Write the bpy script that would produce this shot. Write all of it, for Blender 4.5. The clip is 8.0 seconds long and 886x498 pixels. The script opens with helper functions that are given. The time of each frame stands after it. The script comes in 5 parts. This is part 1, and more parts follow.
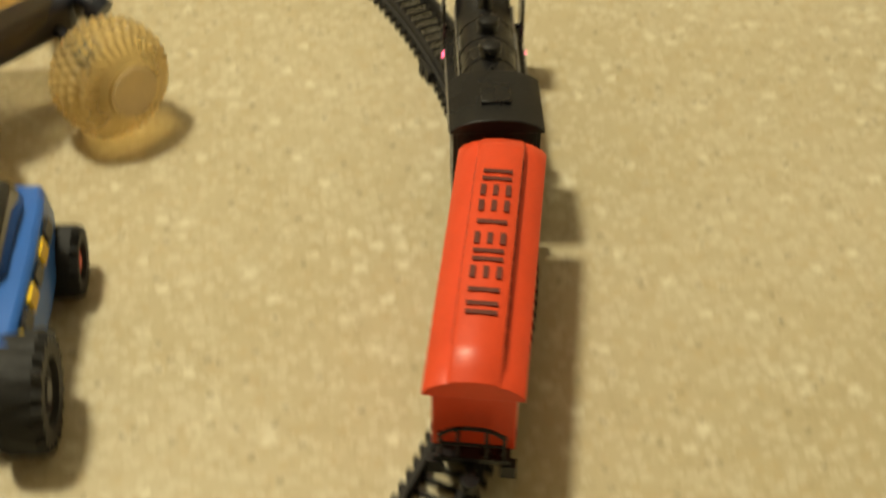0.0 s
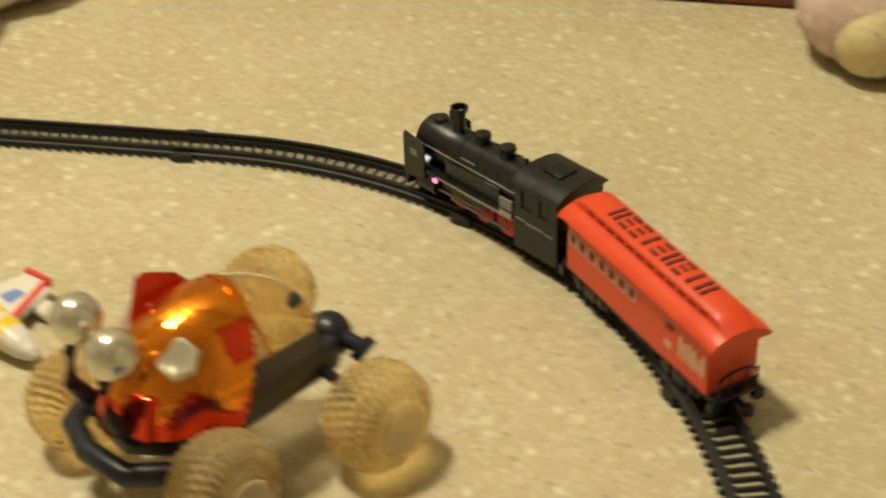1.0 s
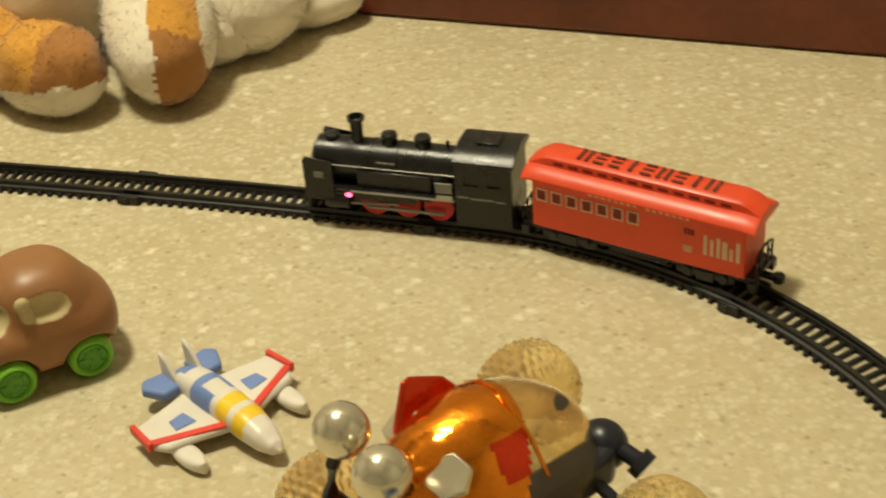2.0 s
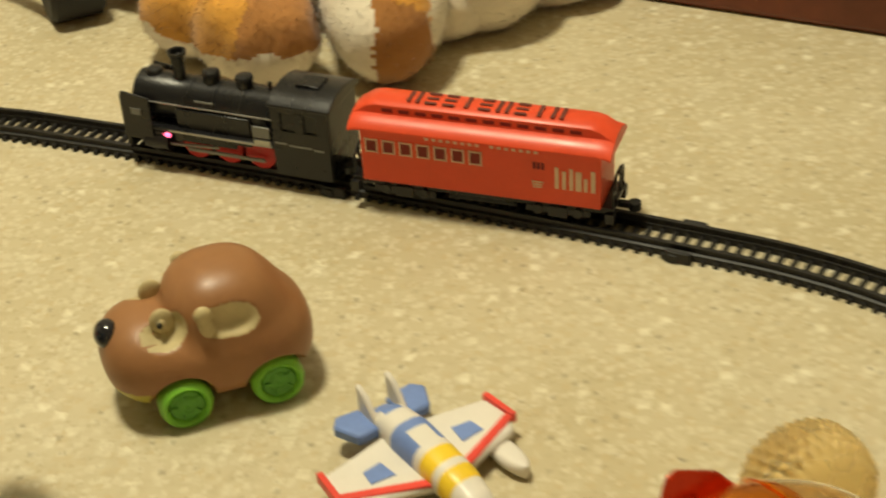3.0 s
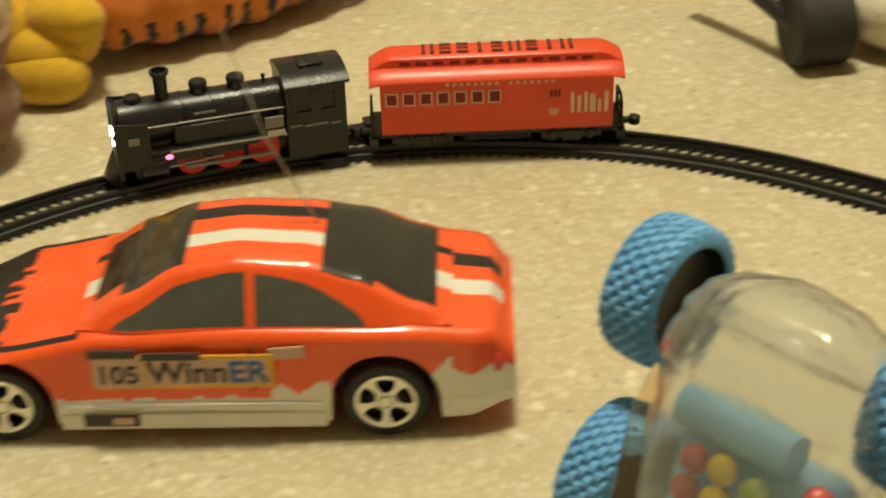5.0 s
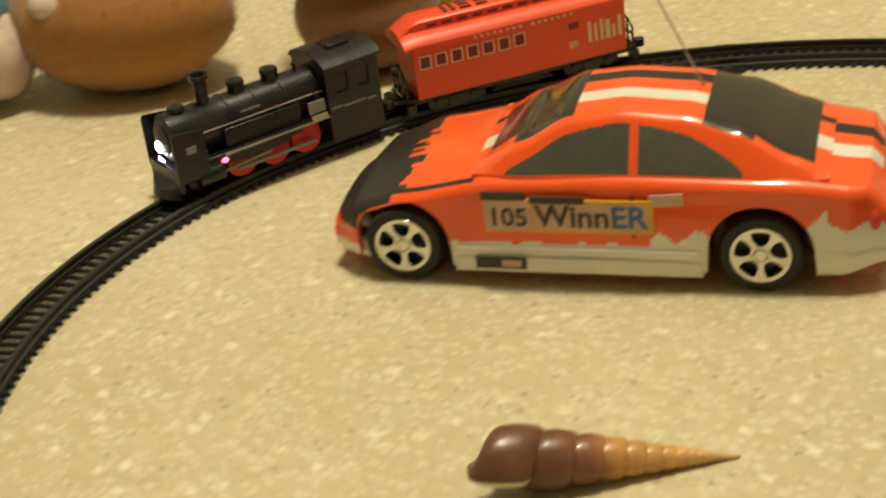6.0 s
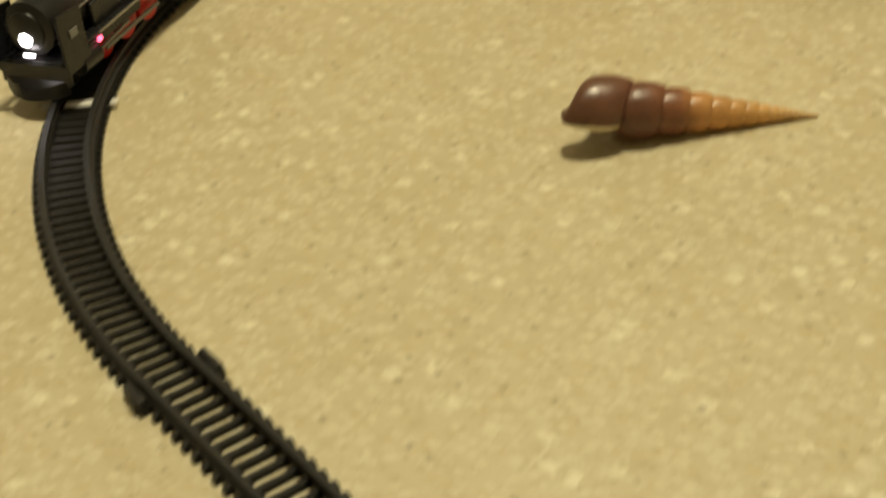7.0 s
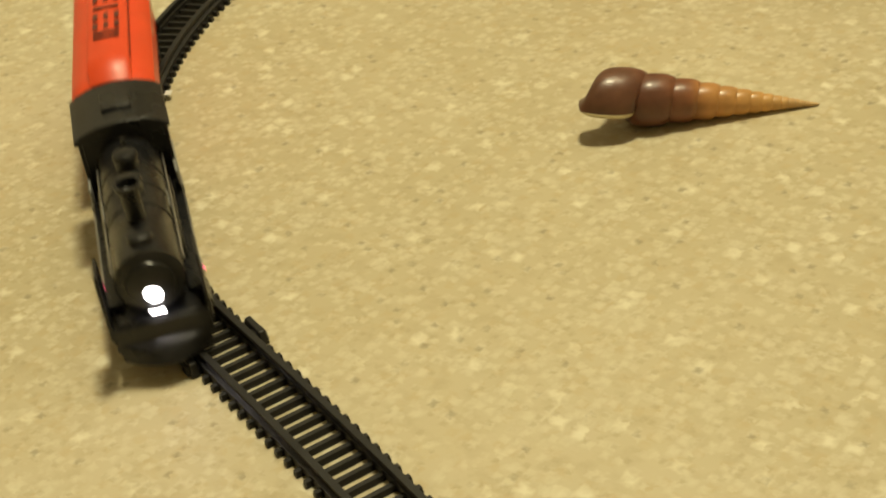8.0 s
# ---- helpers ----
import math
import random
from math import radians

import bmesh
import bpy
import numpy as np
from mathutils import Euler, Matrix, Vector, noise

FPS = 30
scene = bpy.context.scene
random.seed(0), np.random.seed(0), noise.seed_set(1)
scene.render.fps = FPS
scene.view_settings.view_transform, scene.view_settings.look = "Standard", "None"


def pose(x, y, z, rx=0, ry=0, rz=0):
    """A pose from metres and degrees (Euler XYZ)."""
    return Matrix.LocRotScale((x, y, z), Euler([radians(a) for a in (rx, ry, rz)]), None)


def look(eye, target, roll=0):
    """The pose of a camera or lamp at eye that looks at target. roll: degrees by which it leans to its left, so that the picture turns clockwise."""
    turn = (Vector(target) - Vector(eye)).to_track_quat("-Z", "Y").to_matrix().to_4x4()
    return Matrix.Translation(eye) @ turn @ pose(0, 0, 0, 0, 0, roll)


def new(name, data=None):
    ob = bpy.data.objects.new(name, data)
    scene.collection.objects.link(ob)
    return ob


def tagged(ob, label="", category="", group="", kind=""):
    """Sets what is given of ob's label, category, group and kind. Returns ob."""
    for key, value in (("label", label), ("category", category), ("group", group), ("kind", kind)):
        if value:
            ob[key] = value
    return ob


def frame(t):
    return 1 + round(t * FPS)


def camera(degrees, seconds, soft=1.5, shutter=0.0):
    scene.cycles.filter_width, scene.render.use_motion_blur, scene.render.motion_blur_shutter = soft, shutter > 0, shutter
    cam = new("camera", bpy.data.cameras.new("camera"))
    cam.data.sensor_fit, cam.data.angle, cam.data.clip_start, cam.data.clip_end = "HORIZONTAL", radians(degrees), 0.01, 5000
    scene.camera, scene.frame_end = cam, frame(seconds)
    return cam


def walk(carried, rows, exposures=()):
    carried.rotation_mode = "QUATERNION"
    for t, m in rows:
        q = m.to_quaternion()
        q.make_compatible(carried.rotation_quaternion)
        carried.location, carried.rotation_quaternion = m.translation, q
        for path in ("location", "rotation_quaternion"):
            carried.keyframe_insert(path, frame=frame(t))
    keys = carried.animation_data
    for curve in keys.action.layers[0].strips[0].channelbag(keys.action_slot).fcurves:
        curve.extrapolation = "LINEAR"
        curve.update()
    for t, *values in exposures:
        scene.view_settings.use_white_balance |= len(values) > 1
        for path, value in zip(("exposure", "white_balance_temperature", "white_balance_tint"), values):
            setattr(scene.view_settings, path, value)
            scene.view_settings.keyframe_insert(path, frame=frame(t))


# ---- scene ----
cam = camera(30.59, 8.0, soft=2.0, shutter=0.5)
walk(cam, [
    (0, look((0.0241, 0.0066, 0.3939), (0.0837, 0.3823, 0.0694), 0.51)),
    (0.3, look((0.0008, 0.0373, 0.4294), (0.0739, 0.4087, 0.1027), 0.99)),
    (0.5, look((-0.0272, 0.0386, 0.4454), (0.0582, 0.4298, 0.1460), 0.95)),
    (0.7, look((-0.0191, 0.0435, 0.4519), (0.0449, 0.4458, 0.1621), -0.88)),
    (1, look((-0.0591, 0.0387, 0.4629), (-0.0080, 0.4484, 0.1808), -1.77)),
    (1.5, look((-0.1027, 0.0482, 0.4722), (-0.0753, 0.4640, 0.1959), -2.59)),
    (2, look((-0.0988, 0.1106, 0.4589), (-0.0973, 0.5278, 0.1834), -4.19)),
    (2.2, look((-0.1057, 0.1204, 0.4513), (-0.1145, 0.5374, 0.1755), -3.90)),
    (3.3, look((-0.1621, 0.2741, 0.3832), (-0.2258, 0.6833, 0.1031), -3.21)),
    (3.5, look((-0.2015, 0.2884, 0.3707), (-0.2681, 0.7012, 0.0965), -2.51)),
    (3.7, look((-0.2462, 0.2847, 0.3819), (-0.3261, 0.6977, 0.1116), -2.56)),
    (4, look((-0.3025, 0.2738, 0.4070), (-0.3998, 0.6829, 0.1365), -2.71)),
    (4.2, look((-0.3316, 0.2675, 0.4027), (-0.4377, 0.6767, 0.1357), -2.25)),
    (4.5, look((-0.3592, 0.2616, 0.3899), (-0.4726, 0.6701, 0.1247), -1.05)),
    (4.8, look((-0.3690, 0.2550, 0.3840), (-0.8920, 1.8750, -0.6670), -1.4)),
    (5, look((-0.3757, 0.2420, 0.3832), (-0.5174, 0.6433, 0.1208), -1.77)),
    (5.2, look((-0.3775, 0.2330, 0.3776), (-0.5438, 0.6260, 0.1170), -3.28)),
    (6.3, look((-0.3247, 0.1652, 0.3228), (-0.5981, 0.5097, 0.0849), -7.46)),
    (6.5, look((-0.3222, 0.1539, 0.3214), (-0.5932, 0.4892, 0.0681), -7.47)),
    (6.7, look((-0.3095, 0.1505, 0.3124), (-0.5900, 0.4758, 0.0565), -7.60)),
    (7, look((-0.3014, 0.1294, 0.2989), (-0.5754, 0.4402, 0.0190), -7.61)),
    (7.5, look((-0.2875, 0.1146, 0.3210), (-0.5666, 0.4104, 0.0301), -8.45)),
    (8, look((-0.2661, 0.1030, 0.3212), (-0.5519, 0.4026, 0.0409), -8.90)),
], exposures=[(0, 0.10, 6500, 10), (3.5, 0.05, 6500, 9), (4.5, -0.06, 6450, 9), (4.8, 0.02, 6450, 10), (5.0, 0.03, 6450, 9), (5.2, 0.12, 6450, 9), (6.5, 0.0, 6700, 7), (7, -0.20, 6850, 6), (8, -0.09, 7050, 5)])

# ---- light ----
world = bpy.data.worlds.new("room_light")
scene.world = world
world.use_nodes = True
bg = world.node_tree.nodes["Background"]
bg.inputs[0].default_value = (1.0, 0.86, 0.62, 1)
bg.inputs[1].default_value = 0.25


def ceiling_lamp_light(x, y, z, power, size):
    data = bpy.data.lights.new("ceiling_lamp_light", "AREA")
    data.shape, data.size = "DISK", size
    data.energy, data.color = power, (1.0, 0.915, 0.64)
    ob = new("ceiling_lamp_light", data)
    ob.matrix_world = look((x, y, z), (x, y, 0))
    return ob


ceiling_lamp_light(-0.62, 0.92, 2.28, 46, 0.34)


# ---- materials ----
def mat(name, color, rough=0.5, metal=0.0, vary=0.12, scale=60.0, bump=0.0, bump_scale=400.0,
        trans=0.0, ior=1.45, coat=0.0, emit=None, emit_power=0.0, sheen=0.0, island=0.0, sub=0.0):
    """A surface with a base colour that varies at two scales, and fine relief."""
    m = bpy.data.materials.new(name)
    m.use_nodes = True
    nt = m.node_tree
    b = nt.nodes["Principled BSDF"]
    tc = nt.nodes.new("ShaderNodeTexCoord")
    n1 = nt.nodes.new("ShaderNodeTexNoise")
    n1.inputs["Scale"].default_value = scale
    n1.inputs["Detail"].default_value = 6
    n2 = nt.nodes.new("ShaderNodeTexNoise")
    n2.inputs["Scale"].default_value = scale * 9
    n2.inputs["Detail"].default_value = 3
    nt.links.new(tc.outputs["Object"], n1.inputs["Vector"])
    nt.links.new(tc.outputs["Object"], n2.inputs["Vector"])
    add = nt.nodes.new("ShaderNodeMath")
    add.operation = "MULTIPLY_ADD"
    add.inputs[1].default_value = 0.4
    nt.links.new(n2.outputs["Fac"], add.inputs[0])
    nt.links.new(n1.outputs["Fac"], add.inputs[2])
    ramp = nt.nodes.new("ShaderNodeMapRange")
    ramp.inputs["From Min"].default_value, ramp.inputs["From Max"].default_value = 0.4, 1.0
    ramp.inputs["To Min"].default_value, ramp.inputs["To Max"].default_value = 1 - vary, 1 + vary
    nt.links.new(add.outputs[0], ramp.inputs["Value"])
    mul = nt.nodes.new("ShaderNodeVectorMath")
    mul.operation = "SCALE"
    mul.inputs[0].default_value = color
    nt.links.new(ramp.outputs[0], mul.inputs["Scale"])
    out = mul.outputs[0]
    nt.links.new(out, b.inputs["Base Color"])
    b.inputs["Roughness"].default_value = rough
    rr = nt.nodes.new("ShaderNodeMapRange")
    rr.inputs["To Min"].default_value, rr.inputs["To Max"].default_value = max(rough - 0.08, 0.02), min(rough + 0.12, 1)
    nt.links.new(n1.outputs["Fac"], rr.inputs["Value"])
    nt.links.new(rr.outputs[0], b.inputs["Roughness"])
    b.inputs["Metallic"].default_value = metal
    b.inputs["Transmission Weight"].default_value = trans
    b.inputs["IOR"].default_value = ior
    b.inputs["Coat Weight"].default_value = coat
    b.inputs["Coat Roughness"].default_value = 0.08
    b.inputs["Sheen Weight"].default_value = sheen
    if sub:
        b.inputs["Subsurface Weight"].default_value = sub
        b.inputs["Subsurface Scale"].default_value = 0.004
    if emit:
        b.inputs["Emission Color"].default_value = (*emit, 1)
        b.inputs["Emission Strength"].default_value = emit_power
    if bump:
        n3 = nt.nodes.new("ShaderNodeTexNoise")
        n3.inputs["Scale"].default_value = bump_scale
        n3.inputs["Detail"].default_value = 4
        nt.links.new(tc.outputs["Object"], n3.inputs["Vector"])
        bp = nt.nodes.new("ShaderNodeBump")
        bp.inputs["Strength"].default_value = bump
        bp.inputs["Distance"].default_value = 0.001
        nt.links.new(n3.outputs["Fac"], bp.inputs["Height"])
        nt.links.new(bp.outputs[0], b.inputs["Normal"])
    return m


def floor_material():
    """Speckled vinyl: a tan ground with pale, ochre and dark chips and worn, duller patches."""
    m = bpy.data.materials.new("speckled_vinyl")
    m.use_nodes = True
    nt = m.node_tree
    b = nt.nodes["Principled BSDF"]
    tc = nt.nodes.new("ShaderNodeTexCoord")

    def warp(amount, scale):
        n = nt.nodes.new("ShaderNodeTexNoise")
        n.inputs["Scale"].default_value = scale
        nt.links.new(tc.outputs["Object"], n.inputs["Vector"])
        a = nt.nodes.new("ShaderNodeVectorMath")
        a.operation = "MULTIPLY_ADD"
        a.inputs[1].default_value = (amount,) * 3
        nt.links.new(n.outputs["Color"], a.inputs[0])
        nt.links.new(tc.outputs["Object"], a.inputs[2])
        return a.outputs[0]

    def chips(scale, low, high, seed, edge):
        """A mask of angular chips: cells whose random value lies in a band, shrunk from their edges."""
        v = nt.nodes.new("ShaderNodeTexVoronoi")
        v.inputs["Scale"].default_value = scale
        v.distance = "CHEBYCHEV"
        mp = nt.nodes.new("ShaderNodeMapping")
        mp.inputs["Location"].default_value = (seed, seed * 1.7, 0)
        nt.links.new(warp(0.7 / scale, scale * 1.6), mp.inputs["Vector"])
        nt.links.new(mp.outputs[0], v.inputs["Vector"])
        s = nt.nodes.new("ShaderNodeSeparateColor")
        nt.links.new(v.outputs["Color"], s.inputs[0])
        gt = nt.nodes.new("ShaderNodeMath")
        gt.operation = "GREATER_THAN"
        gt.inputs[1].default_value = low
        nt.links.new(s.outputs[0], gt.inputs[0])
        d = nt.nodes.new("ShaderNodeMapRange")
        d.inputs["From Min"].default_value, d.inputs["From Max"].default_value = edge, edge * 0.25
        nt.links.new(v.outputs["Distance"], d.inputs["Value"])
        mu = nt.nodes.new("ShaderNodeMath")
        mu.operation = "MULTIPLY"
        nt.links.new(gt.outputs[0], mu.inputs[0])
        nt.links.new(d.outputs[0], mu.inputs[1])
        mu2 = nt.nodes.new("ShaderNodeMath")
        mu2.operation = "MULTIPLY"
        mu2.inputs[1].default_value = high
        nt.links.new(mu.outputs[0], mu2.inputs[0])
        return mu2.outputs[0]

    def blend(fac, a, color):
        x = nt.nodes.new("ShaderNodeMix")
        x.data_type = "RGBA"
        if isinstance(fac, float):
            x.inputs[0].default_value = fac
        else:
            nt.links.new(fac, x.inputs[0])
        if isinstance(a, tuple):
            x.inputs[6].default_value = (*a, 1)
        else:
            nt.links.new(a, x.inputs[6])
        x.inputs[7].default_value = (*color, 1)
        return x.outputs[2]

    big = nt.nodes.new("ShaderNodeTexNoise")
    big.inputs["Scale"].default_value = 5.0
    big.inputs["Detail"].default_value = 5
    nt.links.new(tc.outputs["Object"], big.inputs["Vector"])
    mr = nt.nodes.new("ShaderNodeMapRange")
    mr.inputs["From Min"].default_value, mr.inputs["From Max"].default_value = 0.4, 0.65
    nt.links.new(big.outputs["Fac"], mr.inputs["Value"])
    c = blend(mr.outputs[0], FLOOR_A, FLOOR_B)
    mid = nt.nodes.new("ShaderNodeTexNoise")
    mid.inputs["Scale"].default_value = 110.0
    mid.inputs["Detail"].default_value = 4
    nt.links.new(tc.outputs["Object"], mid.inputs["Vector"])
    mm = nt.nodes.new("ShaderNodeMapRange")
    mm.inputs["From Min"].default_value, mm.inputs["From Max"].default_value = 0.5, 0.75
    mm.inputs["To Max"].default_value = 0.55
    nt.links.new(mid.outputs["Fac"], mm.inputs["Value"])
    c = blend(mm.outputs[0], c, FLOOR_C)
    c = blend(chips(190, 0.55, 0.40, 0.3, 0.50), c, FLOOR_TAN)
    c = blend(chips(260, 0.50, 0.75, 2.3, 0.55), c, FLOOR_PALE)
    c = blend(chips(170, 0.66, 0.75, 4.1, 0.45), c, FLOOR_PALE)
    c = blend(chips(330, 0.80, 0.55, 5.3, 0.5), c, FLOOR_C)
    c = blend(chips(125, 0.82, 0.75, 7.7, 0.40), c, FLOOR_WHITE)
    c = blend(chips(240, 0.93, 0.60, 9.2, 0.42), c, FLOOR_DARK)
    c = blend(chips(60, 0.965, 0.55, 12.9, 0.10), c, FLOOR_SPOT)
    nt.links.new(c, b.inputs["Base Color"])
    rr = nt.nodes.new("ShaderNodeMapRange")
    rr.inputs["To Min"].default_value, rr.inputs["To Max"].default_value = 0.34, 0.62
    nt.links.new(big.outputs["Fac"], rr.inputs["Value"])
    nt.links.new(rr.outputs[0], b.inputs["Roughness"])
    bp = nt.nodes.new("ShaderNodeBump")
    bp.inputs["Strength"].default_value = 0.12
    bp.inputs["Distance"].default_value = 0.001
    nt.links.new(mid.outputs["Fac"], bp.inputs["Height"])
    nt.links.new(bp.outputs[0], b.inputs["Normal"])
    return m


FLOOR_A, FLOOR_B, FLOOR_C = (0.50, 0.43, 0.27), (0.56, 0.49, 0.33), (0.42, 0.345, 0.20)
FLOOR_TAN, FLOOR_PALE = (0.50, 0.38, 0.19), (0.63, 0.575, 0.42)
FLOOR_WHITE, FLOOR_DARK, FLOOR_SPOT = (0.76, 0.72, 0.56), (0.26, 0.21, 0.13), (0.10, 0.075, 0.05)

M_FLOOR = floor_material()
M_BLACK = mat("black_plastic", (0.011, 0.011, 0.012), 0.27, bump=0.15, bump_scale=900, vary=0.3)
M_TRACK = mat("black_track_plastic", (0.014, 0.013, 0.012), 0.45, vary=0.3, scale=120)
M_RED = mat("red_carriage_plastic", (0.74, 0.072, 0.022), 0.34, vary=0.08)
M_PRINT = mat("dark_print", (0.13, 0.03, 0.02), 0.5)
M_CREAM_PRINT = mat("pale_print", (0.72, 0.52, 0.36), 0.5)
M_SILVER = mat("chrome", (0.72, 0.70, 0.66), 0.16, metal=1.0, vary=0.06)
M_WALL = mat("painted_wall", (0.62, 0.58, 0.50), 0.8, scale=4, bump=0.1, bump_scale=80)
M_CEILING = mat("ceiling_paint", (0.8, 0.78, 0.73), 0.9, scale=3)
M_SKIRT = mat("red_brown_wood", (0.17, 0.045, 0.022), 0.35, vary=0.35, scale=14)


# ---- mesh tools ----
def link(name, bm, material, parent=None, label="", smooth=True, bevel=0.0):
    me = bpy.data.meshes.new(name)
    bmesh.ops.recalc_face_normals(bm, faces=bm.faces)
    bm.to_mesh(me)
    bm.free()
    ob = new(name, me)
    for m in material if isinstance(material, (list, tuple)) else (material,):
        me.materials.append(m)
    if smooth:
        me.polygons.foreach_set("use_smooth", [True] * len(me.polygons))
        me.set_sharp_from_angle(angle=radians(38))
    if bevel:
        md = ob.modifiers.new("bevel", "BEVEL")
        md.width, md.segments, md.limit_method, md.angle_limit = bevel, 2, "ANGLE", radians(40)
    if parent is not None:
        ob.parent = parent
    if label:
        ob["label"] = label
    return ob


def part(name, bm, material, parent, label="", smooth=True, bevel=0.0):
    return link(name, bm, material, parent, label, smooth, bevel)


def empty(name, m, label, category, group="", kind=""):
    ob = new(name)
    ob.matrix_world = m
    ob.empty_display_size = 0.02
    return tagged(ob, label, category, group, kind)


def box(bm, sx, sy, sz, m=Matrix(), taper=(1, 1)):
    vs = bmesh.ops.create_cube(bm, size=1)["verts"]
    for v in vs:
        k = taper if v.co.z > 0 else (1, 1)
        v.co = m @ Vector((v.co.x * sx * k[0], v.co.y * sy * k[1], v.co.z * sz))
    return vs


def cyl(bm, r1, r2, depth, m=Matrix(), segs=24, caps=True):
    return bmesh.ops.create_cone(bm, cap_ends=caps, segments=segs, radius1=r1, radius2=r2, depth=depth, matrix=m)["verts"]


def ball(bm, sx, sy, sz, m=Matrix(), u=24, v=14):
    vs = bmesh.ops.create_uvsphere(bm, u_segments=u, v_segments=v, radius=1)["verts"]
    for w in vs:
        w.co = m @ Vector((w.co.x * sx, w.co.y * sy, w.co.z * sz))
    return vs


def lathe(bm, profile, m=Matrix(), segs=32, wave=None):
    """Turn a profile of (radius, z) about z. wave(angle, radius, z) may shift the radius."""
    rings = []
    for r, z in profile:
        ring = []
        for k in range(segs):
            a = 2 * math.pi * k / segs
            q = r + (wave(a, r, z) if wave else 0)
            ring.append(bm.verts.new(m @ Vector((q * math.cos(a), q * math.sin(a), z))))
        rings.append(ring)
    for a, b in zip(rings, rings[1:]):
        for k in range(segs):
            bm.faces.new((a[k], a[(k + 1) % segs], b[(k + 1) % segs], b[k]))
    return rings


def loft(bm, sections, cap=True):
    """Skin closed rings of equal length."""
    rings = [[bm.verts.new(p) for p in s] for s in sections]
    n = len(rings[0])
    for a, b in zip(rings, rings[1:]):
        for k in range(n):
            bm.faces.new((a[k], a[(k + 1) % n], b[(k + 1) % n], b[k]))
    if cap:
        bm.faces.new(rings[0])
        bm.faces.new(rings[-1])
    return rings


def prism(bm, outline, depth, m=Matrix()):
    """A flat outline in x, y raised by depth along z."""
    lo = [bm.verts.new(m @ Vector((x, y, 0))) for x, y in outline]
    hi = [bm.verts.new(m @ Vector((x, y, depth))) for x, y in outline]
    n = len(lo)
    bm.faces.new(lo[::-1])
    bm.faces.new(hi)
    for k in range(n):
        bm.faces.new((lo[k], lo[(k + 1) % n], hi[(k + 1) % n], hi[k]))


def tube(bm, pts, radius, segs=10, cap=True):
    """A round bar along points; radius may be a list."""
    pts = [Vector(p) for p in pts]
    sec = []
    for i, p in enumerate(pts):
        d = (pts[min(i + 1, len(pts) - 1)] - pts[max(i - 1, 0)]).normalized()
        side = d.cross(Vector((0.13, 0.21, 1))).normalized()
        up = side.cross(d)
        r = radius[i] if isinstance(radius, (list, tuple)) else radius
        sec.append([p + r * (math.cos(a) * side + math.sin(a) * up) for a in (2 * math.pi * k / segs for k in range(segs))])
    loft(bm, sec, cap)


def new_bm():
    return bmesh.new()


ALONG_Y = pose(0, 0, 0, 90, 0, 0)
ALONG_X = pose(0, 0, 0, 0, 90, 0)

# ---- room ----
ROOM_TURN = -20.0
NORTH = 0.548
ROOM = pose(-0.50, 0.64, 0, 0, 0, ROOM_TURN)


def room():
    """Floor, four walls with their skirting, and a ceiling, on the line of the far wall."""
    bm = new_bm()
    box(bm, 4.2, 4.2, 0.05, ROOM @ pose(0, -1.2, -0.025))
    tagged(link("floor", bm, M_FLOOR, smooth=False), "tan speckled vinyl floor with pale chips", "floor", kind="structure")
    north = NORTH
    for name, x, y, sx, sy in (("wall_north", 0, north + 0.075, 4.2, 0.10), ("wall_south", 0, -3.2, 4.2, 0.10),
                               ("wall_east", 2.05, -1.315, 0.10, 3.67), ("wall_west", -2.05, -1.315, 0.10, 3.67)):
        bm = new_bm()
        box(bm, sx, sy, 2.4, ROOM @ pose(x, y, 1.2))
        tagged(link(name, bm, M_WALL, smooth=False), "plain greige painted wall", "wall", kind="structure")
    bm = new_bm()
    box(bm, 4.0, 0.022, 0.052, ROOM @ pose(0, north + 0.012, 0.0262))
    tagged(link("baseboard", bm, M_SKIRT, bevel=0.004), "red-brown varnished wooden baseboard", "baseboard", kind="structure")
    bm = new_bm()
    box(bm, 4.2, 4.2, 0.05, ROOM @ pose(0, -1.2, 2.425))
    tagged(link("ceiling", bm, M_CEILING, smooth=False), "plain white ceiling", "ceiling", kind="structure")


room()

# ---- railway line ----
END_A, END_B = Vector((-0.5279, 0.6425)), Vector((-0.1823, 0.5244))
BEND = 0.3101
STRAIGHT = (END_B - END_A).length
DIR = (END_B - END_A).normalized()
SIDE = Vector((-DIR.y, DIR.x))
LOOP = 2 * STRAIGHT + 2 * math.pi * BEND
RAIL_TOP = 0.0068


SAG = (0.0146, -0.0070, -0.0057, 0.0076, 0.0029, 0.0040, 0.0005, -0.0134, -0.0115, 0.0019, 0.0052, -0.0076, -0.0102, -0.0079)
SAG_STEP = 0.1746


def sag(s):
    """How far the pushed-together lengths of track stray outwards from a true oval."""
    s = (s + 0.9) % LOOP - 0.9
    return sum(w * math.exp(-0.5 * ((s + 0.65) / SAG_STEP - k) ** 2) for k, w in enumerate(SAG))


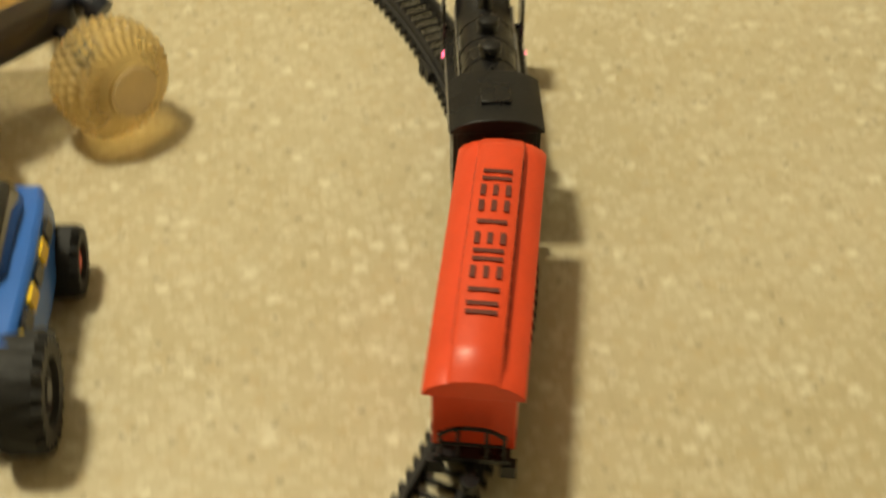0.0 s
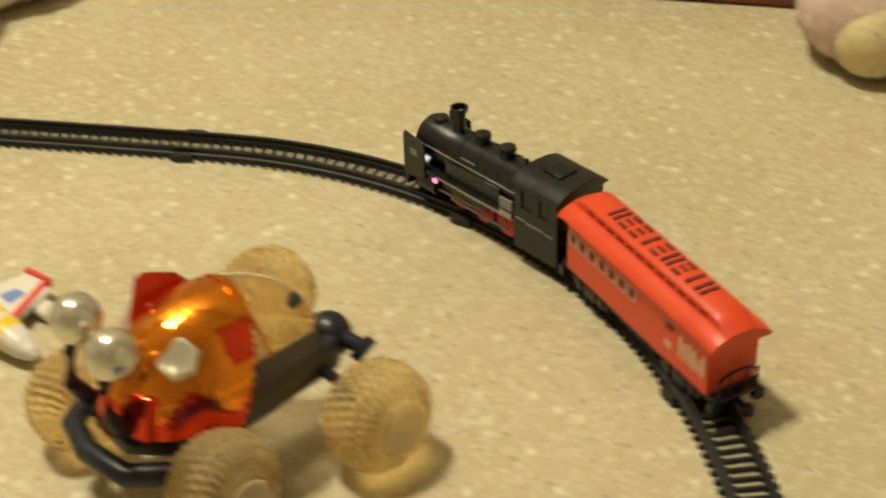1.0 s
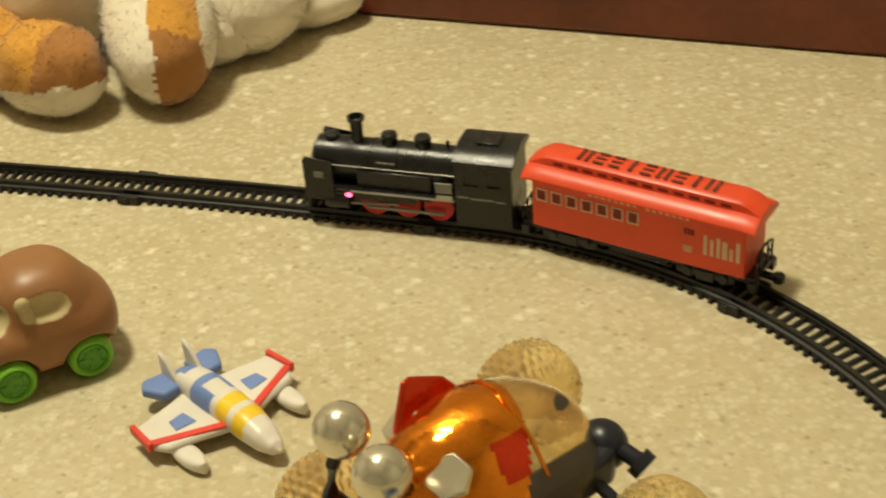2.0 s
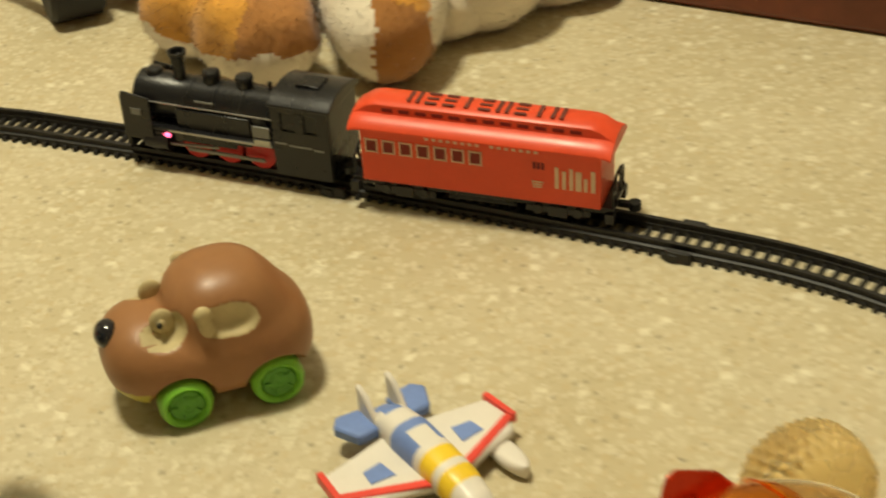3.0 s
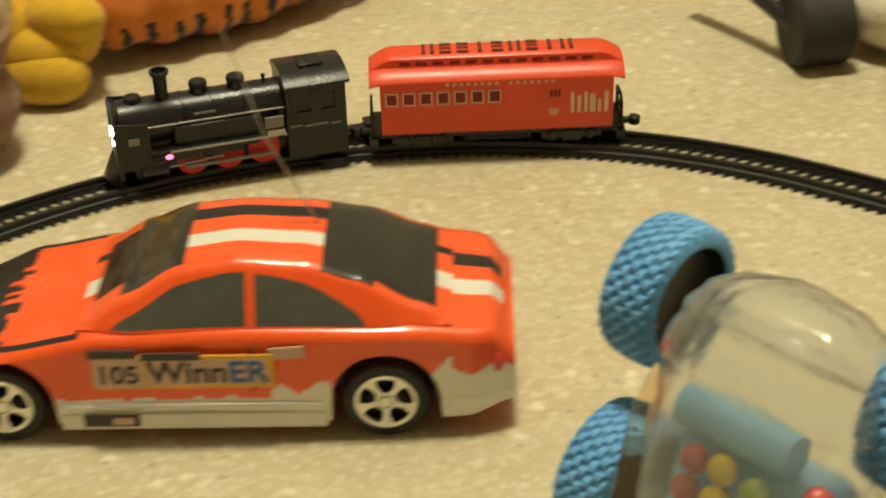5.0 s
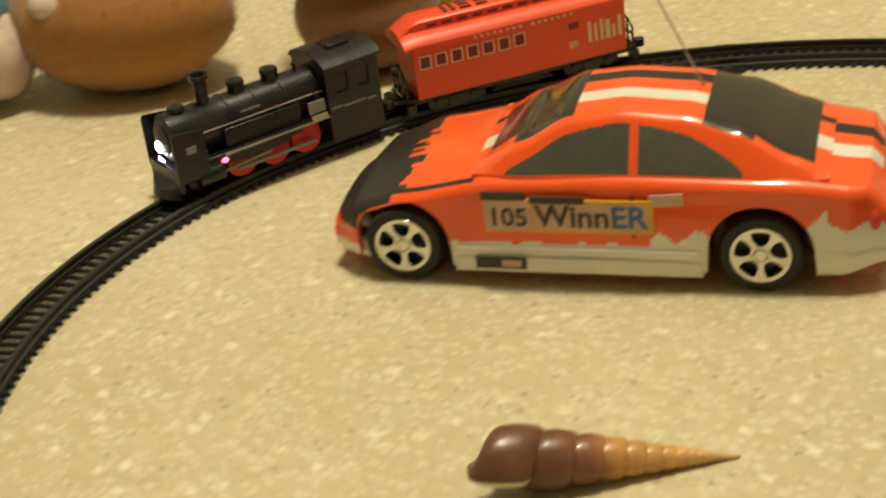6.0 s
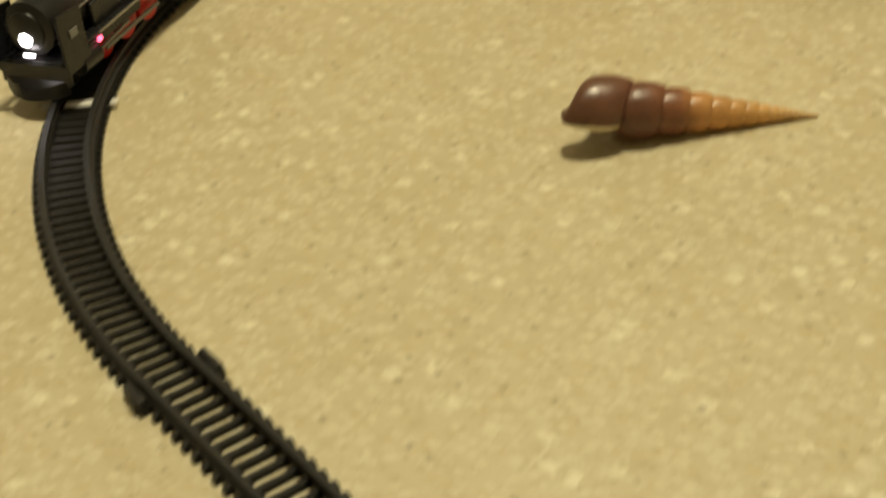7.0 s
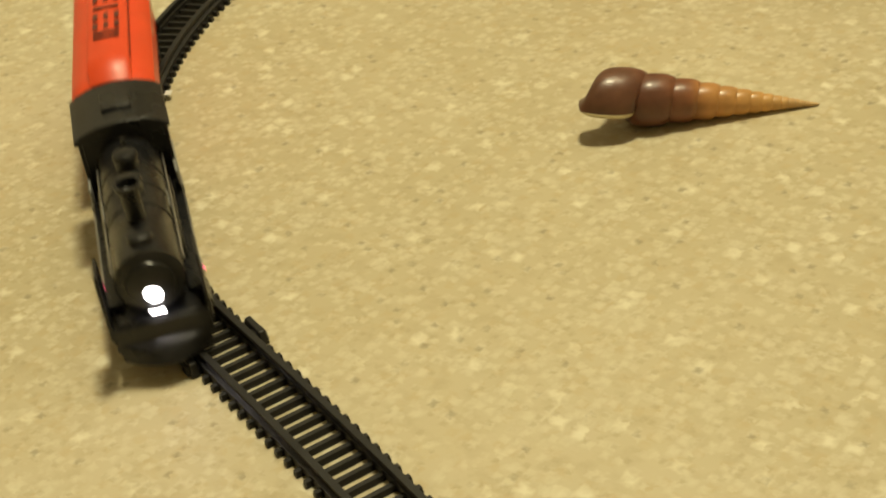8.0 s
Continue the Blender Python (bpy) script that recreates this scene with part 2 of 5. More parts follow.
def on_line(s, off=0.0):
    """The place, s metres round the loop counterclockwise, and the heading there in radians; off: metres outwards."""
    s %= LOOP
    r = BEND + off + sag(s)
    if s < STRAIGHT:
        p, h = END_B + SIDE * r - DIR * s, math.pi
    elif s < STRAIGHT + math.pi * BEND:
        a = math.pi / 2 + (s - STRAIGHT) / BEND
        p, h = END_A + r * (math.cos(a) * DIR + math.sin(a) * SIDE), a + math.pi / 2
    elif s < 2 * STRAIGHT + math.pi * BEND:
        p, h = END_A - SIDE * r + DIR * (s - STRAIGHT - math.pi * BEND), 0.0
    else:
        a = -math.pi / 2 + (s - 2 * STRAIGHT - math.pi * BEND) / BEND
        p, h = END_B + r * (math.cos(a) * DIR + math.sin(a) * SIDE), a + math.pi / 2
    return p, h + math.atan2(DIR.y, DIR.x)


def toy_track():
    top = empty("toy_track", pose(0, 0, 0), "black plastic toy railway track in an oval on the floor", "toy track")
    gauge = 0.0168
    # rails: a foot, a web and a head, swept round the loop
    shape = [(-0.0012, 0.0004), (-0.0012, 0.0036), (-0.0006, 0.0042), (-0.0006, 0.0056), (-0.0011, 0.0059), (-0.0011, RAIL_TOP),
             (0.0011, RAIL_TOP), (0.0011, 0.0059), (0.0006, 0.0056), (0.0006, 0.0042), (0.0022, 0.0036), (0.0022, 0.0004)]
    n = 400
    for sign in (-1, 1):
        bm = new_bm()
        rings = []
        for k in range(n):
            ring = []
            for o, z in shape:
                p, _ = on_line(LOOP * k / n, sign * (gauge / 2 + o))
                ring.append(bm.verts.new((p.x, p.y, z)))
            rings.append(ring)
        for k in range(n):
            a, b = rings[k], rings[(k + 1) % n]
            for i in range(len(shape)):
                j = (i + 1) % len(shape)
                bm.faces.new((a[i], a[j], b[j], b[i]))
        part("rail", bm, M_TRACK, top)
    # sleepers with bevelled tops
    me = None
    count = round(LOOP / 0.0060)
    rest = new_bm()
    for k in range(count):
        s = LOOP * k / count
        p, h = on_line(s)
        m = Matrix.Translation((p.x, p.y, 0)) @ Matrix.Rotation(h, 4, "Z")
        seen = (s > LOOP - 0.50 or s < 1.29)
        if seen:
            if me is None:
                bm = new_bm()
                box(bm, 0.0025, 0.0258, 0.0021, pose(0, 0, 0.00125), (0.72, 0.985))
                ob = part("sleeper", bm, M_TRACK, top, smooth=False)
                me = ob.data
            else:
                ob = new("sleeper", me)
                ob.parent = top
            ob.matrix_basis = m
        else:
            box(rest, 0.0025, 0.0258, 0.0021, m @ pose(0, 0, 0.00125), (0.72, 0.985))
    tagged(part("sleeper_strip", rest, M_TRACK, top, smooth=False), kind="stuff")
    # joining clips between the lengths of track
    for s in JOINTS:
        for sign in (-1, 1):
            bm = new_bm()
            p, h = on_line(s, sign * 0.0128)
            m = Matrix.Translation((p.x, p.y, 0)) @ Matrix.Rotation(h, 4, "Z")
            box(bm, 0.013, 0.0034, 0.0052, m @ pose(0, 0, 0.0028), (0.85, 0.7))
            box(bm, 0.005, 0.0050, 0.0040, m @ pose(0.002, 0, 0.0022), (0.8, 0.8))
            part("joining_clip", bm, M_TRACK, top, bevel=0.0004)
    # a strip of pale tape on one sleeper and the rail feet
    bm = new_bm()
    for off, w in ((0.0, 0.012), (0.0140, 0.0028), (-0.0140, 0.0028)):
        p, h = on_line(TAPE_S, off)
        m = Matrix.Translation((p.x, p.y, 0)) @ Matrix.Rotation(h, 4, "Z")
        box(bm, 0.0040, w, 0.0004, m @ pose(0, 0, 0.0026 if off == 0 else 0.0026))
    part("tape_mark", bm, M_TAPE, top, "white tape mark", smooth=False)
    return top


M_TAPE = mat("white_tape", (0.75, 0.73, 0.68), 0.5)
JOINTS = (0.023, 0.192, 0.62, 1.341, -0.150, -0.33)
TAPE_S = 1.138
toy_track()

# ---- train ----
M_WHEEL_RED = mat("red_wheel_plastic", (0.55, 0.02, 0.018), 0.35)
# darkened carriage red: the shade of recesses as colour on flat plates
M_WINDOW_DARK = mat("recess_shade_red", (0.20, 0.012, 0.008), 0.6)
M_LAMP = mat("white_headlamp", (0.9, 0.9, 1.0), 0.3, emit=(1.0, 0.93, 1.0), emit_power=26)
M_PINK = mat("pink_indicator", (0.9, 0.2, 0.35), 0.3, emit=(1.0, 0.10, 0.22), emit_power=3.5)
M_STEEL = mat("dull_steel", (0.42, 0.41, 0.39), 0.35, metal=1.0)
M_CABGLASS = mat("black_cab_glass", (0.010, 0.010, 0.011), 0.25)
M_GREY_PRINT = mat("grey_print", (0.22, 0.22, 0.21), 0.5)


def wheel_pair(parent, x, r, z, material, name="wheel", flange=True, width=0.0026):
    for sy in (-1, 1):
        bm = new_bm()
        m = pose(x, sy * 0.0084, z, 90 * sy, 0, 0)
        prof = [(0.0, -width / 2), (r * 0.9, -width / 2), (r, -width * 0.4), (r, width * 0.3), (r * 0.86, width / 2),
                (r * 0.8, width * 0.25), (r * 0.3, width * 0.25), (r * 0.26, width * 0.6), (0.0, width * 0.6)]
        lathe(bm, prof, m, 24)
        part(name, bm, material, parent)


def carriage():
    top = empty("toy_carriage", pose(0, 0, 0), "red plastic toy passenger carriage on black bogies, on the track", "toy train")
    L, W = 0.0565, 0.0132
    bm = new_bm()
    box(bm, 2 * L, 2 * W, 0.0285, pose(0, 0, 0.0302))
    body = part("body", bm, M_RED, top, bevel=0.0006)
    # windows: raised pale frames round flat panes, on both sides
    for sy in (-1, 1):
        for k in range(7):
            x = 0.0510 - k * 0.0083
            bm = new_bm()
            o, i = 0.0031, 0.0024
            for sx, sz, px, pz in ((2 * o, o - i, 0, o + 0.0003), (2 * o, o - i, 0, -o - 0.0003)):
                box(bm, sx, 0.0005, sz, pose(x + px, sy * (W + 0.0001), 0.0350 + pz * 0.92))
            for sgn in (-1, 1):
                box(bm, o - i, 0.0005, 2 * o + 0.0012, pose(x + sgn * (o + i) / 2, sy * (W + 0.0001), 0.0350))
            fr = part("window_frame", bm, M_CREAM_PRINT, body, "pale window frame", smooth=False)
            bm = new_bm()
            box(bm, 2 * i, 0.0003, 2 * i + 0.0014, pose(x, sy * (W + 0.0001), 0.0350))
            part("window_pane", bm, M_WINDOW_DARK, body, "dark window", smooth=False)
        # small triple vent and box mark
        bm = new_bm()
        for k in range(3):
            box(bm, 0.0013, 0.0003, 0.0034, pose(-0.0262 - k * 0.0019, sy * (W + 0.0001), 0.0352))
        part("vent", bm, M_WINDOW_DARK, body, smooth=False)
        bm = new_bm()
        for k in range(3):
            box(bm, 0.0052 - 0.0006 * k, 0.0003, 0.0007, pose(-0.0275, sy * (W + 0.0001), 0.0268 - 0.0013 * k))
        part("print_mark", bm, M_CREAM_PRINT, body, smooth=False)
        # railway marks as plain bars
        bm = new_bm()
        for k, (w, h) in enumerate(((0.0014, 1), (0.0014, 0.85), (0.0014, 1), (0.0022, 0.9), (0.0013, 0.62), (0.0016, 1))):
            box(bm, w * 1.25, 0.0003, 0.0110 * h, pose(-0.0365 - k * 0.0033, sy * (W + 0.0001), 0.0300 - 0.0055 * (1 - h)))
        part("print_mark", bm, M_CREAM_PRINT, body, "white block print", smooth=False)
        bm = new_bm()
        for k in range(16):
            if k != 8:
                box(bm, 0.0018, 0.0003, 0.0014, pose(0.024 - k * 0.0034, sy * (W + 0.0001), 0.0418))
        part("print_mark", bm, M_CREAM_PRINT, body, "faint pale lettering bars", smooth=False)
    # clerestory roof: swept section with sloping ends
    bm = new_bm()
    def section(x, k, lift):
        half = [(0.0158, 0.0438), (0.0158, 0.0447), (0.0140, 0.0468), (0.0105, 0.0487), (0.0082, 0.0493)]
        crown = [(0.0080, 0.0493 + 0.0042 * k), (0.0066, 0.0502 + 0.0043 * k), (0.0, 0.0508 + 0.0044 * k)]
        pts = half + crown
        ring = [(x, y, z - lift) for y, z in pts] + [(x, -y, z - lift) for y, z in pts[-2::-1]]
        return ring
    loft(bm, [section(x, k, l) for x, k, l in ((-0.0615, 0.0, 0.0012), (-0.0585, 0.25, 0.0004), (-0.0545, 0.75, 0), (-0.0500, 1, 0),
                                               (0.0500, 1, 0), (0.0545, 0.75, 0), (0.0585, 0.25, 0.0004), (0.0615, 0.0, 0.0012))])
    roof = part("roof", bm, M_RED, top, bevel=0.0004)
    for sy in (-1, 1):
        for k in range(12):
            bm = new_bm()
            box(bm, 0.0052, 0.0006, 0.0017, pose(0.0440 - k * 0.0080, sy * 0.00802, 0.0513))
            part("roof_light", bm, M_WINDOW_DARK, roof, "dark roof light", smooth=False)
    # dark print along the roof: plain bars
    for k, kind in enumerate((3, 1, 2, 3, 2, 1, 2, 2, 3)):
        bm = new_bm()
        x, w, h, t = -0.0345 + k * 0.0084, 0.0056, 0.0100, 0.0015
        z = 0.05545
        if kind == 1:
            box(bm, 0.0019, h, 0.0003, pose(x, 0, z))
        elif kind == 2:
            for q in (-1, 0, 1):
                box(bm, w, t * 1.2, 0.0003, pose(x, q * (h - t) / 2, z))
        else:
            for e in (-1, 1):
                box(bm, t * 1.2, h, 0.0003, pose(x + e * (w - t) / 2, 0, z))
        part("print_mark", bm, M_PRINT, roof, "dark block print", smooth=False)
    # underframe, bogies, end platforms, couplers
    bm = new_bm()
    box(bm, 0.117, 0.0240, 0.0030, pose(0, 0, 0.0150))
    box(bm, 0.034, 0.0200, 0.0040, pose(0, 0, 0.0118), (0.8, 0.9))
    part("underframe", bm, M_BLACK, top, bevel=0.0005)
    for x in (-0.0365, 0.0365):
        bm = new_bm()
        for sy in (-1, 1):
            box(bm, 0.0300, 0.0024, 0.0036, pose(x, sy * 0.0112, 0.0122))
            box(bm, 0.0090, 0.0030, 0.0056, pose(x, sy * 0.0116, 0.0118))
            for d in (-0.0092, 0.0092):
                cyl(bm, 0.0026, 0.0022, 0.0030, pose(x + d, sy * 0.0118, 0.0122, 90, 0, 0), 12)
        box(bm, 0.0080, 0.0200, 0.0030, pose(x, 0, 0.0125))
        part("bogie", bm, M_BLACK, top, bevel=0.0004)
        for d in (-0.0092, 0.0092):
            wheel_pair(top, x + d, 0.0054, RAIL_TOP + 0.0054, M_BLACK)
    for sx in (-1, 1):
        bm = new_bm()
        box(bm, 0.0060, 0.0240, 0.0020, pose(sx * 0.0590, 0, 0.0156))
        for y in (-0.0100, -0.0045, 0.0045, 0.0100):
            tube(bm, [(sx * 0.0612, y, 0.0156), (sx * 0.0612, y, 0.0290 - 0.002 * abs(y) / 0.01)], 0.0006, 6)
        tube(bm, [(sx * 0.0612, y, 0.0292 - 0.004 * (abs(y) / 0.0105) ** 3) for y in np.linspace(-0.0105, 0.0105, 9)], 0.0007, 6)
        tube(bm, [(sx * 0.0612, -0.0105, 0.022), (sx * 0.0612, 0.0105, 0.022)], 0.0006, 6)
        box(bm, 0.0040, 0.0050, 0.0050, pose(sx * 0.0606, 0.0115, 0.0120))
        box(bm, 0.0040, 0.0050, 0.0050, pose(sx * 0.0606, -0.0115, 0.0120))
        part("end_platform", bm, M_BLACK, top)
        bm = new_bm()
        box(bm, 0.0120, 0.0034, 0.0026, pose(sx * 0.0640, 0, 0.0125))
        cyl(bm, 0.0030, 0.0030, 0.0040, pose(sx * 0.0690, 0, 0.0125), 14)
        part("coupler", bm, M_BLACK, top, bevel=0.0003)
    return top


def locomotive():
    top = empty("toy_locomotive", pose(0, 0, 0), "black plastic toy steam locomotive with red wheels and lit headlamp", "toy train")
    zb, rb = 0.0345, 0.0112
    bm = new_bm()
    prof = [(0.0, 0.0535), (rb * 0.80, 0.0535), (rb * 1.02, 0.0522), (rb * 1.02, 0.0330), (rb, 0.0325), (rb, 0.0225), (rb * 1.03, 0.0222),
            (rb * 1.03, 0.0212), (rb, 0.0209), (rb, 0.0085), (rb * 1.03, 0.0082), (rb * 1.03, 0.0072), (rb, 0.0069), (rb, -0.0062),
            (rb * 1.03, -0.0065), (rb * 1.03, -0.0075), (rb, -0.0078), (rb, -0.0290), (0, -0.0290)]
    lathe(bm, prof, pose(0, 0, zb) @ ALONG_X, 36)
    boiler = part("boiler", bm, M_BLACK, top)
    bm = new_bm()
    prof = [(0.0046, 0.0425), (0.0034, 0.0440), (0.0031, 0.0465), (0.0034, 0.0560), (0.0046, 0.0572), (0.0047, 0.0590), (0.0036, 0.0590), (0.0030, 0.0560), (0.0, 0.0540)]
    lathe(bm, prof, pose(0.0305, 0, 0), 20)
    part("chimney", bm, M_BLACK, top)
    for x, r, h in ((0.0130, 0.0045, 0.0515), (-0.0050, 0.0045, 0.0515), (0.0445, 0.0042, 0.0485)):
        bm = new_bm()
        lathe(bm, [(r * 1.05, 0.0425), (r * 0.92, 0.0452), (r * 0.95, h - 0.0028), (r * 1.02, h - 0.0022), (r * 0.9, h - 0.0006), (r * 0.5, h), (0.0, h + 0.0002)], pose(x, 0, 0), 18)
        part("dome", bm, M_BLACK, top)
    bm = new_bm()
    tube(bm, [(-0.0185, 0, 0.044), (-0.0185, 0, 0.0495)], [0.0009, 0.0006], 8)
    cyl(bm, 0.0011, 0.0011, 0.0012, pose(-0.0185, 0, 0.0484), 8)
    part("whistle", bm, M_BLACK, top)
    # handrails and print along the boiler
    for sy in (-1, 1):
        bm = new_bm()
        tube(bm, [(0.045, sy * 0.0118, 0.0358), (-0.027, sy * 0.0118, 0.0358)], 0.00045, 6)
        part("handrail", bm, M_STEEL, top)
        bm = new_bm()
        box(bm, 0.0400, 0.0022, 0.0150, pose(0.0080, sy * 0.0118, 0.0268))
        part("side_panel", bm, M_BLACK, top, bevel=0.0005)
        bm = new_bm()
        for k in range(3):
            box(bm, 0.0030, 0.0004, 0.0010, pose(0.016 - k * 0.0036, sy * 0.01115, 0.0392))
        part("print_mark", bm, M_GREY_PRINT, top, smooth=False)
        # running board with a bright edge, cylinder, rods
        bm = new_bm()
        box(bm, 0.0760, 0.0050, 0.0016, pose(0.0080, sy * 0.0135, 0.0236))
        part("running_board", bm, M_BLACK, top, bevel=0.0003)
        bm = new_bm()
        box(bm, 0.0560, 0.0009, 0.0009, pose(0.0030, sy * 0.0162, 0.0238))
        box(bm, 0.0085, 0.0009, 0.0032, pose(-0.0200, sy * 0.0162, 0.0252))
        part("bright_trim", bm, M_STEEL, top, "silver trim strip", smooth=False)
        bm = new_bm()
        box(bm, 0.0090, 0.0010, 0.0060, pose(-0.0195, sy * 0.0155, 0.0305))
        part("bracket", bm, M_GREY_PRINT, top, bevel=0.0003)
        bm = new_bm()
        cyl(bm, 0.0048, 0.0048, 0.0130, pose(0.0390, sy * 0.0128, 0.0160) @ ALONG_X, 18)
        box(bm, 0.0130, 0.0050, 0.0060, pose(0.0390, sy * 0.0128, 0.0190))
        part("cylinder", bm, M_BLACK, top, bevel=0.0004)
        bm = new_bm()
        box(bm, 0.0420, 0.0010, 0.0018, pose(0.0030, sy * 0.0125, 0.0128))
        box(bm, 0.0300, 0.0010, 0.0014, pose(0.0210, sy * 0.0134, 0.0155, 0, 4, 0))
        part("side_rod", bm, M_GREY_PRINT, top, bevel=0.0002)
        # dark side plate, also standing in for shade on the front two wheels
        bm = new_bm()
        box(bm, 0.0340, 0.0012, 0.0056, pose(0.0130, sy * 0.0128, 0.0200))
        part("shading_skirt", bm, M_BLACK, top, bevel=0.0003)
        # smoke deflector
        bm = new_bm()
        prism(bm, [(0.0400, 0.0170), (0.0560, 0.0170), (0.0560, 0.0400), (0.0548, 0.0420), (0.0400, 0.0400)], 0.0012, pose(0, sy * 0.0162 + 0.0006, 0, 90, 0, 0))
        part("smoke_deflector", bm, M_BLACK, top, bevel=0.0002)
        bm = new_bm()
        box(bm, 0.0050, 0.0004, 0.0034, pose(0.0475, sy * 0.0171, 0.0322))
        part("number_plate", bm, M_GREY_PRINT, top, "grey plate", smooth=False)
        bm = new_bm()
        ball(bm, 0.0019, 0.0008, 0.0013, pose(0.0320, sy * 0.0166, 0.0215))
        part("indicator_lamp", bm, M_PINK, top, "small glowing pink lamp")
    # driving wheels
    for x, r in ((-0.0145, 0.0080), (0.0030, 0.0076), (0.0205, 0.0076)):
        wheel_pair(top, x, r, RAIL_TOP + r, M_WHEEL_RED, "driving_wheel", width=0.0030)
    for x in (0.0440, -0.0420):
        wheel_pair(top, x, 0.0042, RAIL_TOP + 0.0042, M_BLACK)
    # frame
    bm = new_bm()
    box(bm, 0.1060, 0.0130, 0.0100, pose(-0.0025, 0, 0.0165))
    part("frame", bm, M_BLACK, top, bevel=0.0005)
    # cab: sides with two window openings built from strips, front, back, floor
    cab = None
    for sy in (-1, 1):
        bm = new_bm()
        y = sy * 0.0152
        box(bm, 0.0292, 0.0014, 0.0240, pose(-0.0404, y, 0.0215))
        box(bm, 0.0292, 0.0014, 0.0040, pose(-0.0404, y, 0.0455))
        for x, w in ((-0.0281, 0.0046), (-0.0402, 0.0046), (-0.0523, 0.0054)):
            box(bm, w, 0.0014, 0.0110, pose(x, y, 0.0385))
        cab = part("cab_side", bm, M_BLACK, top)
        bm = new_bm()
        box(bm, 0.0276, 0.0006, 0.0110, pose(-0.0404, sy * 0.0147, 0.0385))
        part("cab_window", bm, M_CABGLASS, cab, "dark cab windows", smooth=False)
    for name, sx, sz, x, z in (("cab_front", 0.0014, 0.0380, -0.0262, 0.0285), ("cab_back", 0.0014, 0.0360, -0.0546, 0.0275), ("cab_floor", 0.0276, 0.0020, -0.0404, 0.0120)):
        bm = new_bm()
        box(bm, sx, 0.0288, sz, pose(x, 0, z))
        part(name, bm, M_BLACK, top)
    for sy in (-1, 1):
        bm = new_bm()
        for k, w in enumerate((0.006, 0.012, 0.005)):
            box(bm, w, 0.0003, 0.0010, pose(-0.0300 - (0, 0.0100, 0.0195)[k], sy * 0.01605, 0.0268 - 0.0006 * k))
        part("print_mark", bm, M_GREY_PRINT, cab, smooth=False)
    bm = new_bm()
    ring = [(0.0172, 0.0462), (0.0172, 0.0474), (0.0140, 0.0498), (0.0085, 0.0517), (0.0, 0.0525)]
    ring = ring + [(-y, z) for y, z in ring[-2::-1]]
    loft(bm, [[(x, y, z) for y, z in ring] for x in (-0.0572, -0.0250)])
    box(bm, 0.0120, 0.0110, 0.0016, pose(-0.0410, 0, 0.0526))
    part("cab_roof", bm, M_BLACK, top, bevel=0.0004)
    # front: buffer beam, pilot, smokebox door, headlamp and its reflection
    bm = new_bm()
    box(bm, 0.0022, 0.0320, 0.0090, pose(0.0548, 0, 0.0165))
    box(bm, 0.0140, 0.0280, 0.0016, pose(0.0480, 0, 0.0212))
    part("buffer_beam", bm, M_BLACK, top, bevel=0.0004)
    bm = new_bm()
    loft(bm, [[(0.0555, 0.0150, 0.0085), (0.0555, 0.0150, 0.0150), (0.0555, -0.0150, 0.0150), (0.0555, -0.0150, 0.0085)],
              [(0.0595, 0.0100, 0.0080), (0.0580, 0.0100, 0.0135), (0.0580, -0.0100, 0.0135), (0.0595, -0.0100, 0.0080)],
              [(0.0625, 0.0030, 0.0080), (0.0605, 0.0030, 0.0120), (0.0605, -0.0030, 0.0120), (0.0625, -0.0030, 0.0080)]])
    part("pilot", bm, M_BLACK, top, bevel=0.0003)
    bm = new_bm()
    lathe(bm, [(0.0, 0.0560), (0.004, 0.0556), (0.0078, 0.0543), (0.0082, 0.0534)], pose(0, 0, zb) @ ALONG_X, 28)
    part("smokebox_door", bm, M_BLACK, top)
    bm = new_bm()
    cyl(bm, 0.0030, 0.0024, 0.0010, pose(0.0562, 0, zb - 0.003) @ ALONG_X, 16)
    # the lamp's reflection below it, put in as a glowing bar
    box(bm, 0.0006, 0.0050, 0.0012, pose(0.0560, 0, zb - 0.0095))
    part("headlamp", bm, M_LAMP, top, "glowing white headlamp with its reflection as a lit bar below")
    bm = new_bm()
    box(bm, 0.0180, 0.0040, 0.0024, pose(-0.0610, 0, 0.0125))
    box(bm, 0.0040, 0.0090, 0.0040, pose(-0.0690, 0, 0.0135))
    part("coupler", bm, M_BLACK, top, bevel=0.0003)
    return top


TRAIN_CARRIAGE = carriage()
TRAIN_LOCO = locomotive()

# the carriage's middle, in metres round the loop, second by second
PROGRESS = ((0, -0.510), (0.5, -0.397), (1.0, -0.293), (1.5, -0.194), (2.0, -0.095), (2.5, 0.008), (3.0, 0.118), (3.5, 0.230),
            (4.0, 0.328), (4.5, 0.428), (5.0, 0.532), (5.5, 0.634), (6.0, 0.738), (6.5, 0.845), (7.0, 0.957), (7.5, 1.055), (8.0, 1.154))


# the loose coupling: how far the engine's middle runs ahead of the carriage's
LEAD = ((0, 0.127), (1, 0.124), (2.2, 0.125), (3.5, 0.130), (4.5, 0.135), (5.2, 0.143), (6.5, 0.139), (7.0, 0.127), (8.0, 0.130))


# and how many degrees its nose swings out of the bend, about its driving wheels
SWING = ((0, 8), (0.5, 6), (1.0, 3), (1.5, 0), (4.5, 0), (5.2, 2), (6.5, 6), (7.0, 10), (8.0, 12))


# the carriage's slack on its bogies, in degrees
DRAG = ((0, 5), (5.2, 5), (8, 9))


def read_at(table, t):
    for (a, p), (b, q) in zip(table, table[1:]):
        if t <= b:
            return p + (q - p) * (t - a) / (b - a)
    return table[-1][1]


def run_at(t):
    return read_at(PROGRESS, t)


